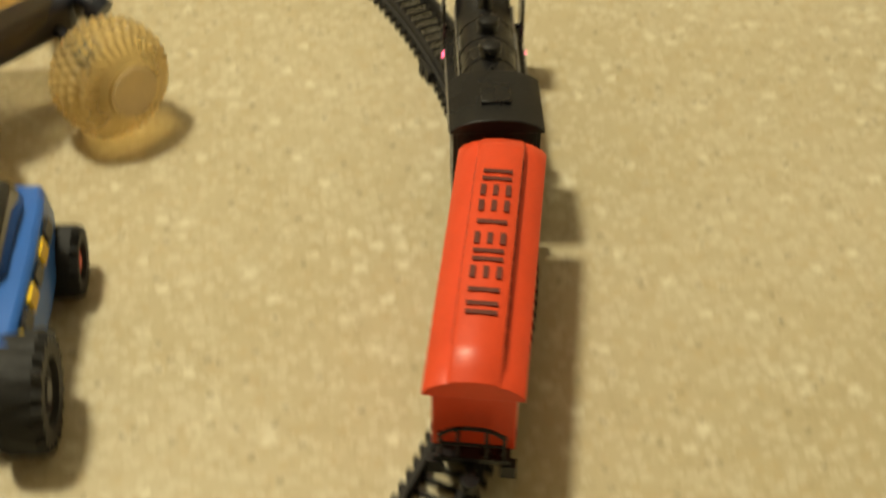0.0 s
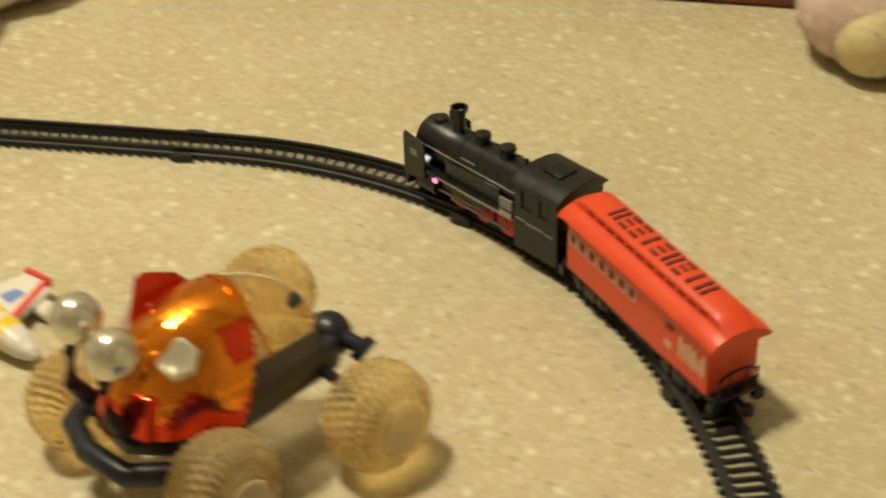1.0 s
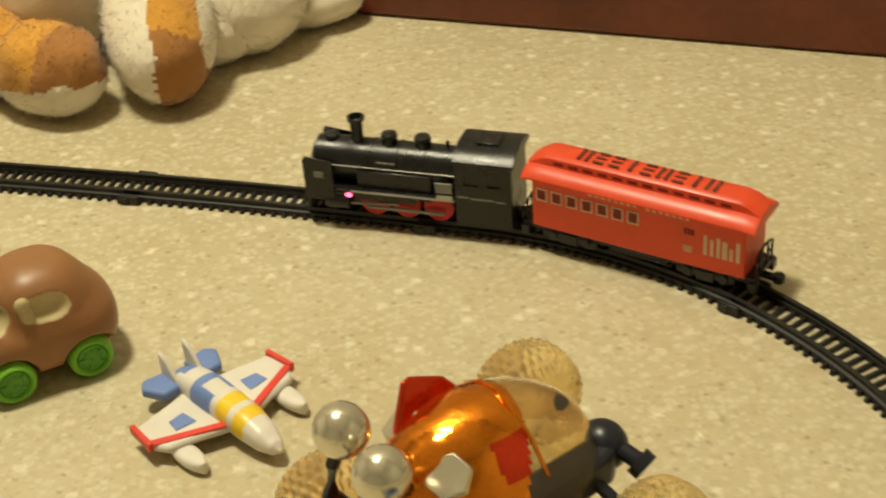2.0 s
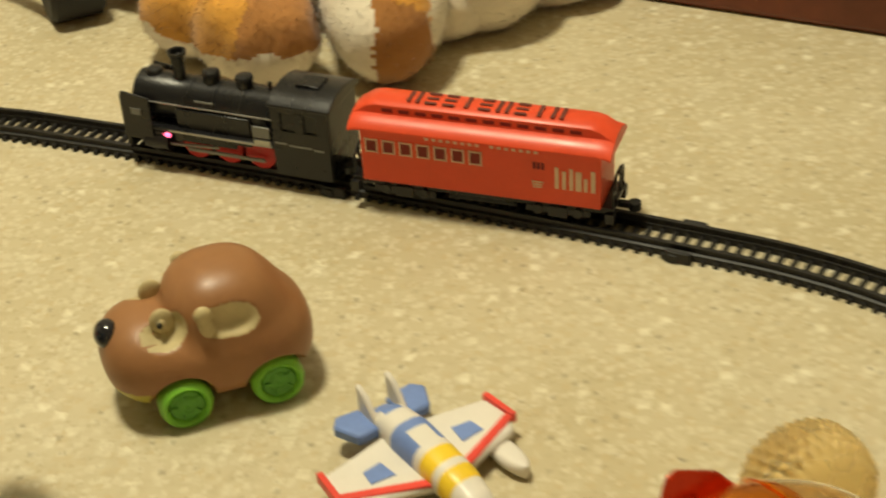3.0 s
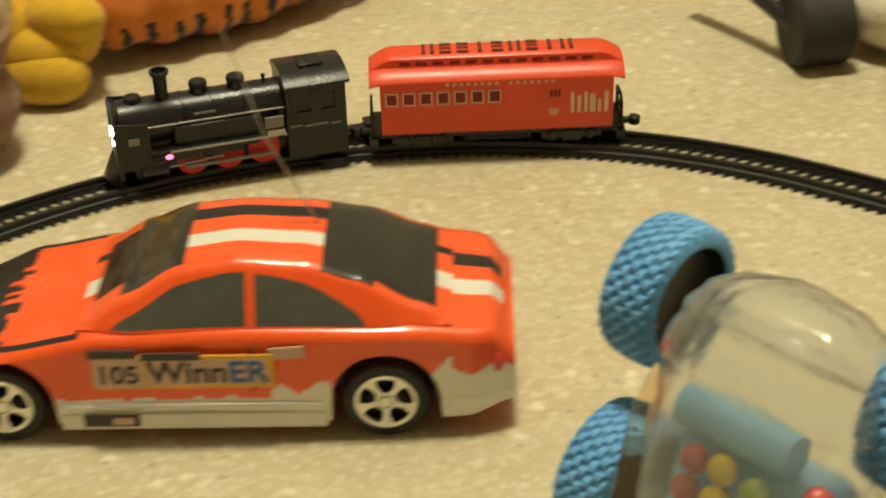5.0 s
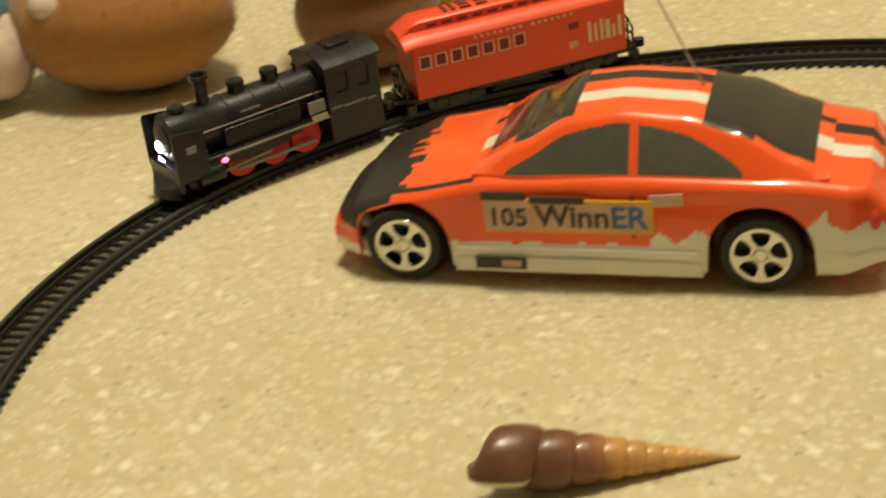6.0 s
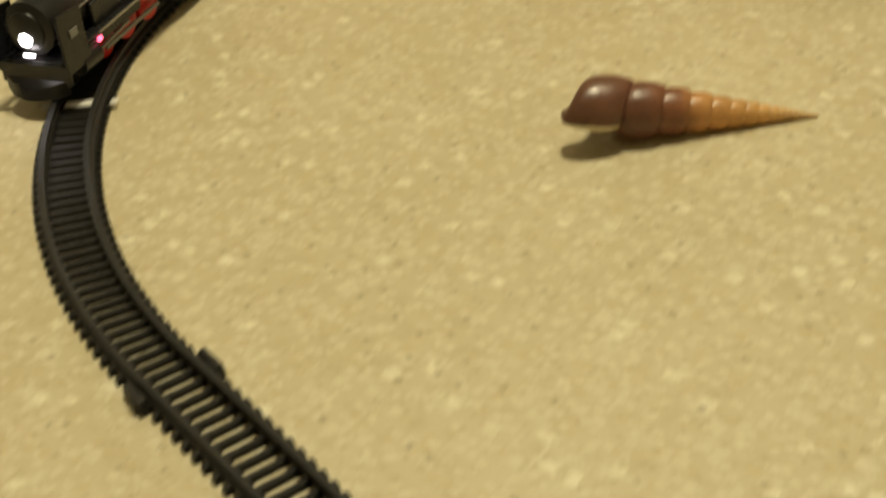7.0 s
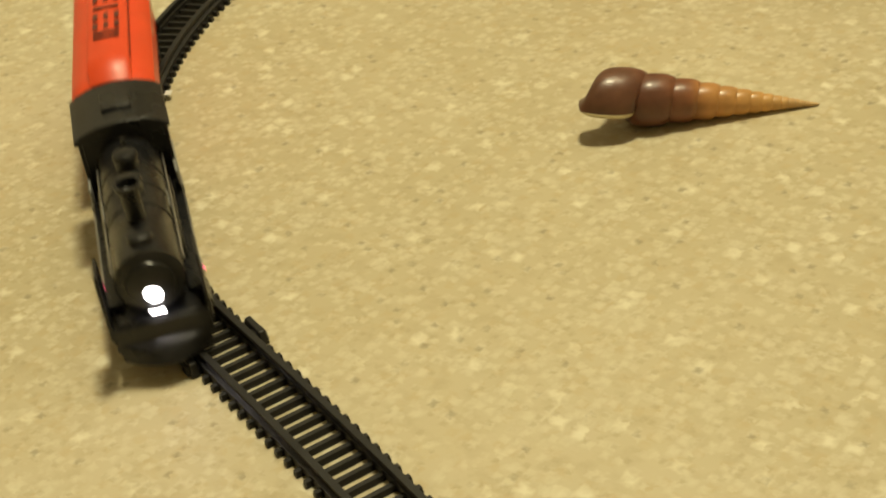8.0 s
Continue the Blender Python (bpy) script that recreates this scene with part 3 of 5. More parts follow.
def ride(s, half):
    """The pose of a vehicle whose two axles, half metres before and behind s, stand on the line."""
    a, _ = on_line(s - half)
    b, _ = on_line(s + half)
    mid, d = (a + b) / 2, b - a
    return Matrix.Translation((mid.x, mid.y, 0)) @ Matrix.Rotation(math.atan2(d.y, d.x), 4, "Z")


def motions():
    ts = [k * 0.25 for k in range(33)]
    walk(TRAIN_CARRIAGE, [(t, ride(run_at(t), 0.0365) @ pose(0, 0, 0, 0, 0, read_at(DRAG, t))) for t in ts])
    walk(TRAIN_LOCO, [(t, ride(run_at(t) + read_at(LEAD, t), 0.034) @ pose(-0.012, 0, 0, 0, 0, -read_at(SWING, t)) @ pose(0.012, 0, 0)) for t in ts])

# ---- toys ----
def mixed(name, color_a, color_b, scale, low, high, rough=0.8, bump=0.5, bump_scale=500, sheen=0.3):
    """Two colours in soft-edged patches, for plush cloth."""
    m = mat(name, color_a, rough, bump=bump, bump_scale=bump_scale, sheen=sheen)
    nt = m.node_tree
    b = nt.nodes["Principled BSDF"]
    src = b.inputs["Base Color"].links[0].from_socket
    v = nt.nodes.new("ShaderNodeTexVoronoi")
    v.feature = "DISTANCE_TO_EDGE"
    v.inputs["Scale"].default_value = scale
    tc = nt.nodes.new("ShaderNodeTexCoord")
    nt.links.new(tc.outputs["Object"], v.inputs["Vector"])
    r = nt.nodes.new("ShaderNodeMapRange")
    r.inputs["From Min"].default_value, r.inputs["From Max"].default_value = low, high
    nt.links.new(v.outputs["Distance"], r.inputs["Value"])
    x = nt.nodes.new("ShaderNodeMix")
    x.data_type = "RGBA"
    nt.links.new(r.outputs[0], x.inputs[0])
    nt.links.new(src, x.inputs[6])
    x.inputs[7].default_value = (*color_b, 1)
    nt.links.new(x.outputs[2], b.inputs["Base Color"])
    return m


def plush(name, color, vary=0.15):
    return mat(name, color, 0.9, bump=0.2, bump_scale=420, vary=vary * 0.7, scale=45, sheen=0.3)


M_ORANGE = mat("orange_red_paint", (0.92, 0.105, 0.018), 0.20, coat=0.7, vary=0.05)
M_SILVERPAINT = mat("silver_paint", (0.76, 0.73, 0.66), 0.30, metal=0.12, coat=0.4, vary=0.05)
M_GLASS_DARK = mat("smoked_window", (0.022, 0.021, 0.018), 0.12, coat=0.6, vary=0.2)
M_GLASS_LIGHT = mat("grey_window", (0.085, 0.088, 0.072), 0.08, coat=0.8, vary=0.3, scale=25)
M_BLACKPAINT = mat("black_paint", (0.02, 0.019, 0.018), 0.3, vary=0.3)
M_RUBBER = mat("black_rubber", (0.02, 0.02, 0.02), 0.6, bump=0.2, vary=0.3)
M_STICKER = mat("pink_sticker", (0.62, 0.42, 0.33), 0.5)
M_STICKER_Y = mat("yellow_sticker", (0.75, 0.42, 0.05), 0.5)
M_STICKER_D = mat("dark_sticker_print", (0.06, 0.045, 0.04), 0.5)
M_STICKER_B = mat("blue_sticker_print", (0.06, 0.14, 0.38), 0.5)
M_BROWN = mat("brown_vinyl", (0.31, 0.145, 0.058), 0.40, vary=0.10, scale=30)
M_CREAM = mat("cream_recess", (0.52, 0.43, 0.23), 0.5)
M_GREEN = mat("green_plastic", (0.22, 0.56, 0.05), 0.33)
M_GREEN_DEEP = mat("deep_green_plastic", (0.10, 0.33, 0.03), 0.4)
M_OLIVE = mat("yellow_green_plastic", (0.42, 0.36, 0.03), 0.35)
M_BLUE = mat("sky_blue_rubber", (0.14, 0.38, 0.70), 0.55, bump=0.2, vary=0.12)
M_AMBER = mat("amber_rubber", (0.95, 0.76, 0.38), 0.26, trans=0.78, ior=1.22, vary=0.10)
M_AMBER_PALE = mat("pale_amber_hub", (0.80, 0.66, 0.40), 0.3, trans=0.35)
M_COPPER = mat("orange_chrome", (0.96, 0.30, 0.025), 0.07, metal=0.95, vary=0.25, bump=1.0, bump_scale=70)
M_RED_CHROME = mat("red_chrome", (0.70, 0.06, 0.02), 0.10, metal=0.9, vary=0.25, bump=1.0, bump_scale=80)
M_CLEAR = mat("clear_plastic", (0.94, 0.96, 0.95), 0.07, trans=0.94, ior=1.42, vary=0.04, bump=1.0, bump_scale=75)
M_CLEAR_AMBER = mat("clear_amber_panel", (0.90, 0.76, 0.56), 0.06, trans=0.95, ior=1.06)
M_NAVY = mat("dark_navy_plastic", (0.015, 0.017, 0.026), 0.35, vary=0.3)
M_PEARL = mat("pearl_chrome", (0.72, 0.68, 0.56), 0.16, metal=0.8, vary=0.1)
M_WHITE = mat("white_plastic", (0.72, 0.68, 0.62), 0.35, vary=0.05)
M_TOYBLUE = mat("toy_blue_paint", (0.16, 0.25, 0.56), 0.45)
M_TOYRED = mat("toy_red_paint", (0.72, 0.06, 0.04), 0.4)
M_TOYYELLOW = mat("toy_yellow_paint", (0.85, 0.58, 0.03), 0.35)
M_TRUCKBLUE = mat("truck_blue_plastic", (0.035, 0.15, 0.55), 0.3, vary=0.1)
M_BALL_G = mat("green_bead", (0.40, 0.50, 0.08), 0.3)
M_BALL_R = mat("red_bead", (0.52, 0.10, 0.08), 0.3)
M_BLUE_CLEAR = mat("pale_blue_plastic", (0.36, 0.66, 0.92), 0.22, trans=0.1, vary=0.12)
P_WHITE = plush("white_plush", (0.84, 0.76, 0.62))
P_PINK = plush("pinkish_white_plush", (0.68, 0.52, 0.45))
P_CREAM = plush("cream_plush", (0.72, 0.62, 0.36))
P_ORANGE = plush("orange_tan_plush", (0.62, 0.30, 0.045), 0.25)
P_BROWN = plush("brown_plush", (0.40, 0.175, 0.045), 0.2)
P_GATOR = plush("bright_orange_plush", (0.66, 0.20, 0.02), 0.2)
P_YELLOW = plush("yellow_plush", (0.70, 0.42, 0.02), 0.2)
P_BLUE = plush("blue_plush", (0.05, 0.19, 0.29), 0.2)
P_BLACK = plush("black_plush", (0.02, 0.018, 0.017), 0.2)
P_GREY = plush("grey_plush", (0.30, 0.29, 0.25), 0.2)
P_DUSK = plush("dark_brown_plush", (0.25, 0.115, 0.045), 0.2)
P_GIRAFFE = mixed("giraffe_plush", (0.74, 0.56, 0.34), (0.27, 0.085, 0.03), 42, 0.10, 0.17)


def toy_wheel(parent, m, r, w, tyre, rim_mat, spokes=5, hub=0.62):
    """A tyre with a spoked rim; its axle is the local y axis and its face looks to +y."""
    turn = m @ pose(0, 0, 0, -90, 0, 0)
    bm = new_bm()
    h = w / 2
    lathe(bm, [(r * hub, -h), (r * 0.92, -h), (r, -h * 0.7), (r, h * 0.6), (r * 0.94, h * 0.95), (r * 0.72, h), (r * hub, h * 0.9), (r * hub, -h)], turn, 40)
    t = part("tyre", bm, tyre, parent)
    bm = new_bm()
    lathe(bm, [(r * hub, h * 0.92), (r * hub * 0.97, h * 1.02), (r * hub * 0.84, h * 0.98), (r * hub * 0.80, h * 0.70)], turn, 40)
    part("rim", bm, rim_mat, t)
    # the hollow's shade is put into its colour: plain black
    bm = new_bm()
    lathe(bm, [(r * hub * 0.86, h * 0.80), (r * hub * 0.84, -h * 0.2), (0, -h * 0.2)], turn, 30)
    part("wheel_well", bm, M_BLACKPAINT, t, "hollow behind the spokes, blackened for shade")
    bm = new_bm()
    # five broad spokes that leave round-cornered holes
    R = r * hub
    for k in range(spokes):
        a = 2 * math.pi * k / spokes + 0.3
        arm = [(R * 0.22, 0.17), (R * 0.40, 0.105), (R * 0.58, 0.10), (R * 0.74, 0.17), (R * 0.86, 0.30)]
        side = [(x, R * y) for x, y in arm]
        prism(bm, side[::-1] + [(x, -y) for x, y in side], h * 0.30, turn @ Matrix.Rotation(a, 4, "Z") @ pose(0, 0, h * 0.66))
    lathe(bm, [(R * 0.34, h * 0.66), (R * 0.34, h * 0.97), (R * 0.26, h * 1.0), (R * 0.20, h * 0.90), (0, h * 0.92)], turn, 30)
    for k in range(spokes):
        cyl(bm, R * 0.045, R * 0.04, h * 0.1, turn @ Matrix.Rotation(2 * math.pi * k / spokes, 4, "Z") @ pose(R * 0.27, 0, h * 1.0), 8)
    cyl(bm, r * 0.17, r * 0.14, h * 0.45, turn @ pose(0, 0, h * 0.8), 16)
    part("spokes", bm, rim_mat, t, bevel=r * 0.015)
    # added black disc that keeps the gaps between the spokes dark
    bm = new_bm()
    cyl(bm, r * hub * 0.85, r * hub * 0.85, h * 0.2, turn @ pose(0, 0, h * 0.2), 24)
    part("dark_backing", bm, M_BLACKPAINT, t)
    return t


def smooth_step(a, b, x):
    t = min(max((x - a) / (b - a), 0), 1)
    return t * t * (3 - 2 * t)


def curve_at(points, x):
    """A soft line through (x, value) points."""
    for (a, p), (b, q) in zip(points, points[1:]):
        if x <= b:
            return p + (q - p) * (0.5 * smooth_step(a, b, x) + 0.5 * min(max((x - a) / (b - a), 0), 1))
    return points[-1][1]


def race_car():
    top = empty("toy_race_car", CAR_POSE, "orange-red and silver toy race car with stickers, on the floor", "toy car")
    XF, XR, HUB_R = 0.0725, -0.0725, 0.0165
    deck = ((-0.121, 0.0350), (-0.112, 0.0440), (-0.080, 0.0475), (-0.02, 0.0480), (0.035, 0.0460), (0.070, 0.0400), (0.093, 0.0325), (0.106, 0.0220))
    width = ((-0.121, 0.0345), (-0.105, 0.0405), (-0.07, 0.0425), (0.0, 0.0415), (0.07, 0.0425), (0.092, 0.0385), (0.106, 0.0300))
    xs = sorted(set(np.round(np.linspace(-0.121, 0.106, 300), 5)))
    def low(x):
        z = 0.0075 + 0.003 * smooth_step(0.085, 0.106, x) + 0.004 * smooth_step(-0.10, -0.121, x)
        for c in (XF, XR):
            if abs(x - c) < 0.0205:
                z = max(z, HUB_R + math.sqrt(max(0.0205 ** 2 - (x - c) ** 2, 0)))
        return z
    bm = new_bm()
    sec = []
    for x in xs:
        zt, w, zl = curve_at(deck, x), curve_at(width, x), low(x)
        zl = min(zl, zt - 0.003)
        ring = []
        side = [(w * 0.97, zl)]
        for k in range(1, 28):
            f = k / 28
            z = zl + (zt - 0.004 - zl) * f
            side.append((w * (0.97 + 0.035 * math.sin(math.pi * min(1, (z - 0.004) / 0.034)) + (0.012 if 0.0175 > z else 0)), z))
        side += [(w * 0.955, zt - 0.0030), (w * 0.90, zt - 0.0010)] + [(w * q, zt - 0.0010 + 0.0029 * (1 - (q / 0.9) ** 2)) for q in (0.82, 0.75, 0.68, 0.60, 0.52, 0.44, 0.36, 0.28, 0.20, 0.12, 0.06)] + [(0, zt + 0.0019)]
        ring = [(x, y, z) for y, z in side] + [(x, -y, z) for y, z in side[-2::-1]]
        sec.append(ring)
    loft(bm, sec)
    bm.faces.ensure_lookup_table()
    rnd = random.Random(7)
    tooth = [rnd.uniform(-1, 1) for _ in range(60)]
    for f in bm.faces:
        c = f.calc_center_median()
        saw = abs(((c.x * 62) % 1) - 0.5) * 0.024 * (0.6 + 0.4 * tooth[int((c.x + 0.13) * 62) % 60])
        edge = 0.0190 + (saw + 0.002 if c.x < -0.03 else 0.2 * saw) + (0.006 if c.x < -0.09 else 0)
        if c.x > 0.09:
            edge = 0.014
        if c.z < edge and abs(c.y) > 0.010:
            f.material_index = 1
        elif c.x > 0.070 + 0.010 * abs(((c.y * 75 + c.x * 9) % 1) - 0.5) + 0.004 * tooth[int((c.y + 0.05) * 400) % 60] - (0.030 if abs(abs(c.y) - 0.0365) < 0.0016 else 0) and c.z > 0.022 and abs(c.y) < 0.0385:
            f.material_index = 2
        elif c.x < -0.078 and c.z > 0.040:
            q = c.y / curve_at(width, c.x)
            if 0.38 > q > 0.13:
                f.material_index = 1
            elif -0.38 < q < -0.13:
                f.material_index = 2
    body = part("body", bm, (M_ORANGE, M_SILVERPAINT, M_BLACKPAINT), top)
    # cabin with windscreen, side glass and roof stripes
    line = ((-0.098, 0.0475), (-0.085, 0.0525), (-0.064, 0.0625), (-0.043, 0.0675), (-0.018, 0.0690), (0.003, 0.0665), (0.022, 0.0575), (0.042, 0.0465))
    bm = new_bm()
    sec = []
    for x in np.linspace(-0.098, 0.042, 360):
        zr = curve_at(line, x)
        base = 0.0460
        f = max(0.0, min(1, (zr - base) / 0.024))
        wb = 0.0375 * min(1, 0.9 + f * 0.2)
        wt = wb - 0.0125 * f
        side = [(wb, base)]
        for k in range(1, 44):
            g = k / 44
            side.append((wb + (wt - wb) * g ** 1.15, base + (zr - 0.0022 - base) * g))
        side += [(wt * 0.96, zr - 0.0012), (wt * 0.86, zr), (wt * 0.62, zr + 0.0006), (wt * 0.44, zr + 0.0009), (wt * 0.28, zr + 0.0011), (wt * 0.12, zr + 0.0012), (0, zr + 0.0012)]
        sec.append([(x, y, z) for y, z in side] + [(x, -y, z) for y, z in side[-2::-1]])
    loft(bm, sec)
    for f in bm.faces:
        c = f.calc_center_median()
        zr = curve_at(line, c.x)
        rel = (c.z - 0.0460) / max(zr - 0.0460, 0.004)
        steep = f.normal.z < 0.72
        if 0.001 < c.x < 0.037 and abs(c.y) < 0.0275 - 0.004 * rel and c.z > zr - 0.004:
            f.material_index = 2
        elif -0.092 < c.x < -0.050 and abs(c.y) < 0.0275 - 0.10 * abs(c.x + 0.071) and c.z > zr - 0.004:
            f.material_index = 2
        elif abs(c.y) > 0.018 and 0.08 < rel and ((c.x + 0.019) / 0.047) ** 2 + ((rel - 0.08) / 0.76) ** 2 < 1 and abs(c.x + 0.0238) > 0.0018:
            f.material_index = 1
        elif c.z > zr - 0.002:
            if 0.0035 < c.y < 0.0125:
                f.material_index = 3
            elif -0.0165 < c.y < -0.0085:
                f.material_index = 4
    part("cabin", bm, (M_ORANGE, M_GLASS_LIGHT, M_GLASS_DARK, M_SILVERPAINT, M_BLACKPAINT), top)
    bm = new_bm()
    tube(bm, [(-0.048, -0.004, 0.066), (-0.030, -0.004, 0.105), (-0.018, -0.002, 0.150)], [0.0005, 0.0004, 0.0003], 6)
    part("antenna", bm, M_STEEL, top, "thin wire antenna")
    # underbody
    bm = new_bm()
    box(bm, 0.200, 0.050, 0.016, pose(-0.006, 0, 0.018))
    part("underbody", bm, M_BLACKPAINT, top, bevel=0.002)
    for sy in (-1, 1):
        # sill with two raised lines, flank lip, door seam, lamp
        bm = new_bm()
        box(bm, 0.101, 0.0030, 0.0070, pose(0, sy * 0.0418, 0.0098), (0.99, 0.8))
        box(bm, 0.097, 0.0022, 0.0012, pose(0, sy * 0.0424, 0.0170))
        part("sill", bm, M_SILVERPAINT, top, bevel=0.0006)
        bm = new_bm()
        ball(bm, 0.0070, 0.0040, 0.0048, pose(0.0905, sy * 0.0335, 0.0255, 0, 0, -sy * 40))
        part("headlight", bm, M_GLASS_LIGHT, top, "grey headlight")
        bm = new_bm()
        ball(bm, 0.0030, 0.0050, 0.0060, pose(-0.1145, sy * 0.0330, 0.0300))
        part("tail_light", bm, M_TOYRED, top)
        bm = new_bm()
        box(bm, 0.0160, 0.0040, 0.0090, pose(0.0960, sy * 0.0305, 0.0110, 0, 0, -sy * 25))
        part("bumper_corner", bm, M_SILVERPAINT, top, bevel=0.0012)
        bm = new_bm()
        box(bm, 0.0007, 0.0008, 0.0190, pose(-0.0238, sy * 0.0428, 0.0330))
        part("door_seam", bm, M_BLACKPAINT, top, smooth=False)
        for x in (XF, XR):
            w = empty_part("wheel", top)
            toy_wheel(w, pose(x, sy * 0.0350, HUB_R) @ (pose(0, 0, 0) if sy > 0 else pose(0, 0, 0, 0, 0, 180)), HUB_R, 0.0140, M_RUBBER, M_SILVER, 5, 0.74)
        # stickers
        y = sy * 0.04335
        face = pose(0, y, 0, 90, 0, 180 if sy > 0 else 0)
        f = 1 if sy > 0 else -1
        y = sy * 0.04300
        bm = new_bm()
        box(bm, 0.0680, 0.0008, 0.0145, pose(0.0020, y, 0.0325))
        st = part("sticker", bm, M_STICKER_Y, top, "worn yellow and pink race sticker", smooth=False)
        bm = new_bm()
        box(bm, 0.0185, 0.0008, 0.0130, pose(0.0260, y + sy * 0.0003, 0.0325))
        box(bm, 0.0450, 0.0008, 0.0110, pose(-0.0070, y + sy * 0.0003, 0.0325))
        part("sticker_field", bm, M_STICKER, st, smooth=False)
        bm = new_bm()
        box(bm, 0.0180, 0.0008, 0.0034, pose(0.0275, y + sy * 0.0004, 0.0412))
        box(bm, 0.0220, 0.0008, 0.0030, pose(0.0060, y + sy * 0.0004, 0.0398))
        part("sticker_bar", bm, M_STICKER_D, st, smooth=False)
        rz = 180 if sy > 0 else 0
        lettering("Winn", st, pose(0.0150 if sy > 0 else -0.0290, y + sy * 0.0008, 0.0283, 90, 0, rz), 0.0132, M_STICKER_D)
        lettering("ER", st, pose(-0.0150 if sy > 0 else 0.0010, y + sy * 0.0008, 0.0283, 90, 0, rz), 0.0132, M_STICKER_B)
        lettering("105", st, pose(0.0345 if sy > 0 else 0.0175, y + sy * 0.0008, 0.0282, 90, 0, rz), 0.0110, M_STICKER_D)
        bm = new_bm()
        box(bm, 0.0210, 0.0006, 0.0052, pose(0.0310, sy * 0.0436, 0.0108))
        s2 = part("sticker", bm, M_STICKER_D, top, "small dark sticker", smooth=False)
        bm = new_bm()
        box(bm, 0.0080, 0.0006, 0.0030, pose(0.0265, sy * 0.0439, 0.0108))
        part("sticker_field", bm, M_STICKER, s2, smooth=False)
        bm = new_bm()
        box(bm, 0.0130, 0.0006, 0.0050, pose(-0.0370, sy * 0.0425, 0.0400, 0, 4, 0))
        part("torn_sticker", bm, M_STICKER, top, "torn pale sticker", smooth=False)
    return top


def empty_part(name, parent):
    ob = new(name)
    ob.empty_display_size = 0.01
    ob.parent = parent
    return ob


def lettering(text, parent, m, size, material):
    """Raised letters from the built-in font, turned into a mesh."""
    cu = bpy.data.curves.new("lettering", "FONT")
    cu.body, cu.size, cu.extrude, cu.offset = text, size, 0.0001, size * 0.022
    tmp = bpy.data.objects.new("lettering_curve", cu)
    me = bpy.data.meshes.new_from_object(tmp)
    bpy.data.objects.remove(tmp)
    ob = new("lettering", me)
    me.materials.clear()
    me.materials.append(material)
    ob.parent = parent
    ob.matrix_basis = m
    return ob


CAR_POSE = pose(-0.6415, 0.7110, 0, 0, 0, 197.9)
race_car()


def grid_body(bm, length, rings, segs, shape):
    """Skin a body along x: shape(u) gives half width, low z, top z and roundness."""
    sec = []
    for i in range(rings):
        u = i / (rings - 1)
        x = length[0] + (length[1] - length[0]) * (0.5 - 0.5 * math.cos(math.pi * u))
        w, lo, hi = shape(x)
        ring = []
        for k in range(segs):
            a = 2 * math.pi * k / segs
            c, s = math.cos(a), math.sin(a)
            e = 0.8
            y = w * math.copysign(abs(c) ** e, c)
            z = (lo + hi) / 2 + (hi - lo) / 2 * math.copysign(abs(s) ** e, s)
            ring.append((x, y, z))
        sec.append(ring)
    loft(bm, sec)


def blob_skin(bm, centre, inside, nu, nv, reach):
    """Skin a rounded solid, given as a depth function, by rays from its centre."""
    u = np.linspace(0, 2 * math.pi, nu, endpoint=False)
    v = np.linspace(-math.pi / 2, math.pi / 2, nv)
    dirs = np.array([[(math.cos(a) * math.cos(b), math.sin(a) * math.cos(b), math.sin(b)) for a in u] for b in v])
    lo, hi = np.zeros((nv, nu)), np.full((nv, nu), reach)
    steps = np.linspace(reach, 0, 120)
    found = np.zeros((nv, nu), bool)
    for r in steps:
        hit = (~found) & (inside(centre + dirs * r) < 0)
        lo[hit], hi[hit] = r, r + reach / 119
        found |= hit
    for _ in range(14):
        mid = (lo + hi) / 2
        neg = inside(centre + dirs * mid[..., None]) < 0
        lo, hi = np.where(neg, mid, lo), np.where(neg, hi, mid)
    pts = centre + dirs * lo[..., None]
    grid = [[bm.verts.new(pts[j, i]) for i in range(nu)] for j in range(1, nv - 1)]
    for a, b in zip(grid, grid[1:]):
        for i in range(nu):
            bm.faces.new((a[i], a[(i + 1) % nu], b[(i + 1) % nu], b[i]))
    for ring, pole in ((grid[0], pts[0, 0]), (grid[-1], pts[-1, 0])):
        p = bm.verts.new(pole)
        for i in range(nu):
            bm.faces.new((ring[i], ring[(i + 1) % nu], p))


def egg(p, centre, radii, power):
    q = (np.abs((p - np.array(centre)) / np.array(radii)) ** power).sum(-1) ** (1 / power)
    return (q - 1) * min(radii)


def melt(a, b, k):
    """Join two depth functions with a soft fillet."""
    h = np.clip(0.5 + 0.5 * (b - a) / k, 0, 1)
    return b + (a - b) * h - k * h * (1 - h)


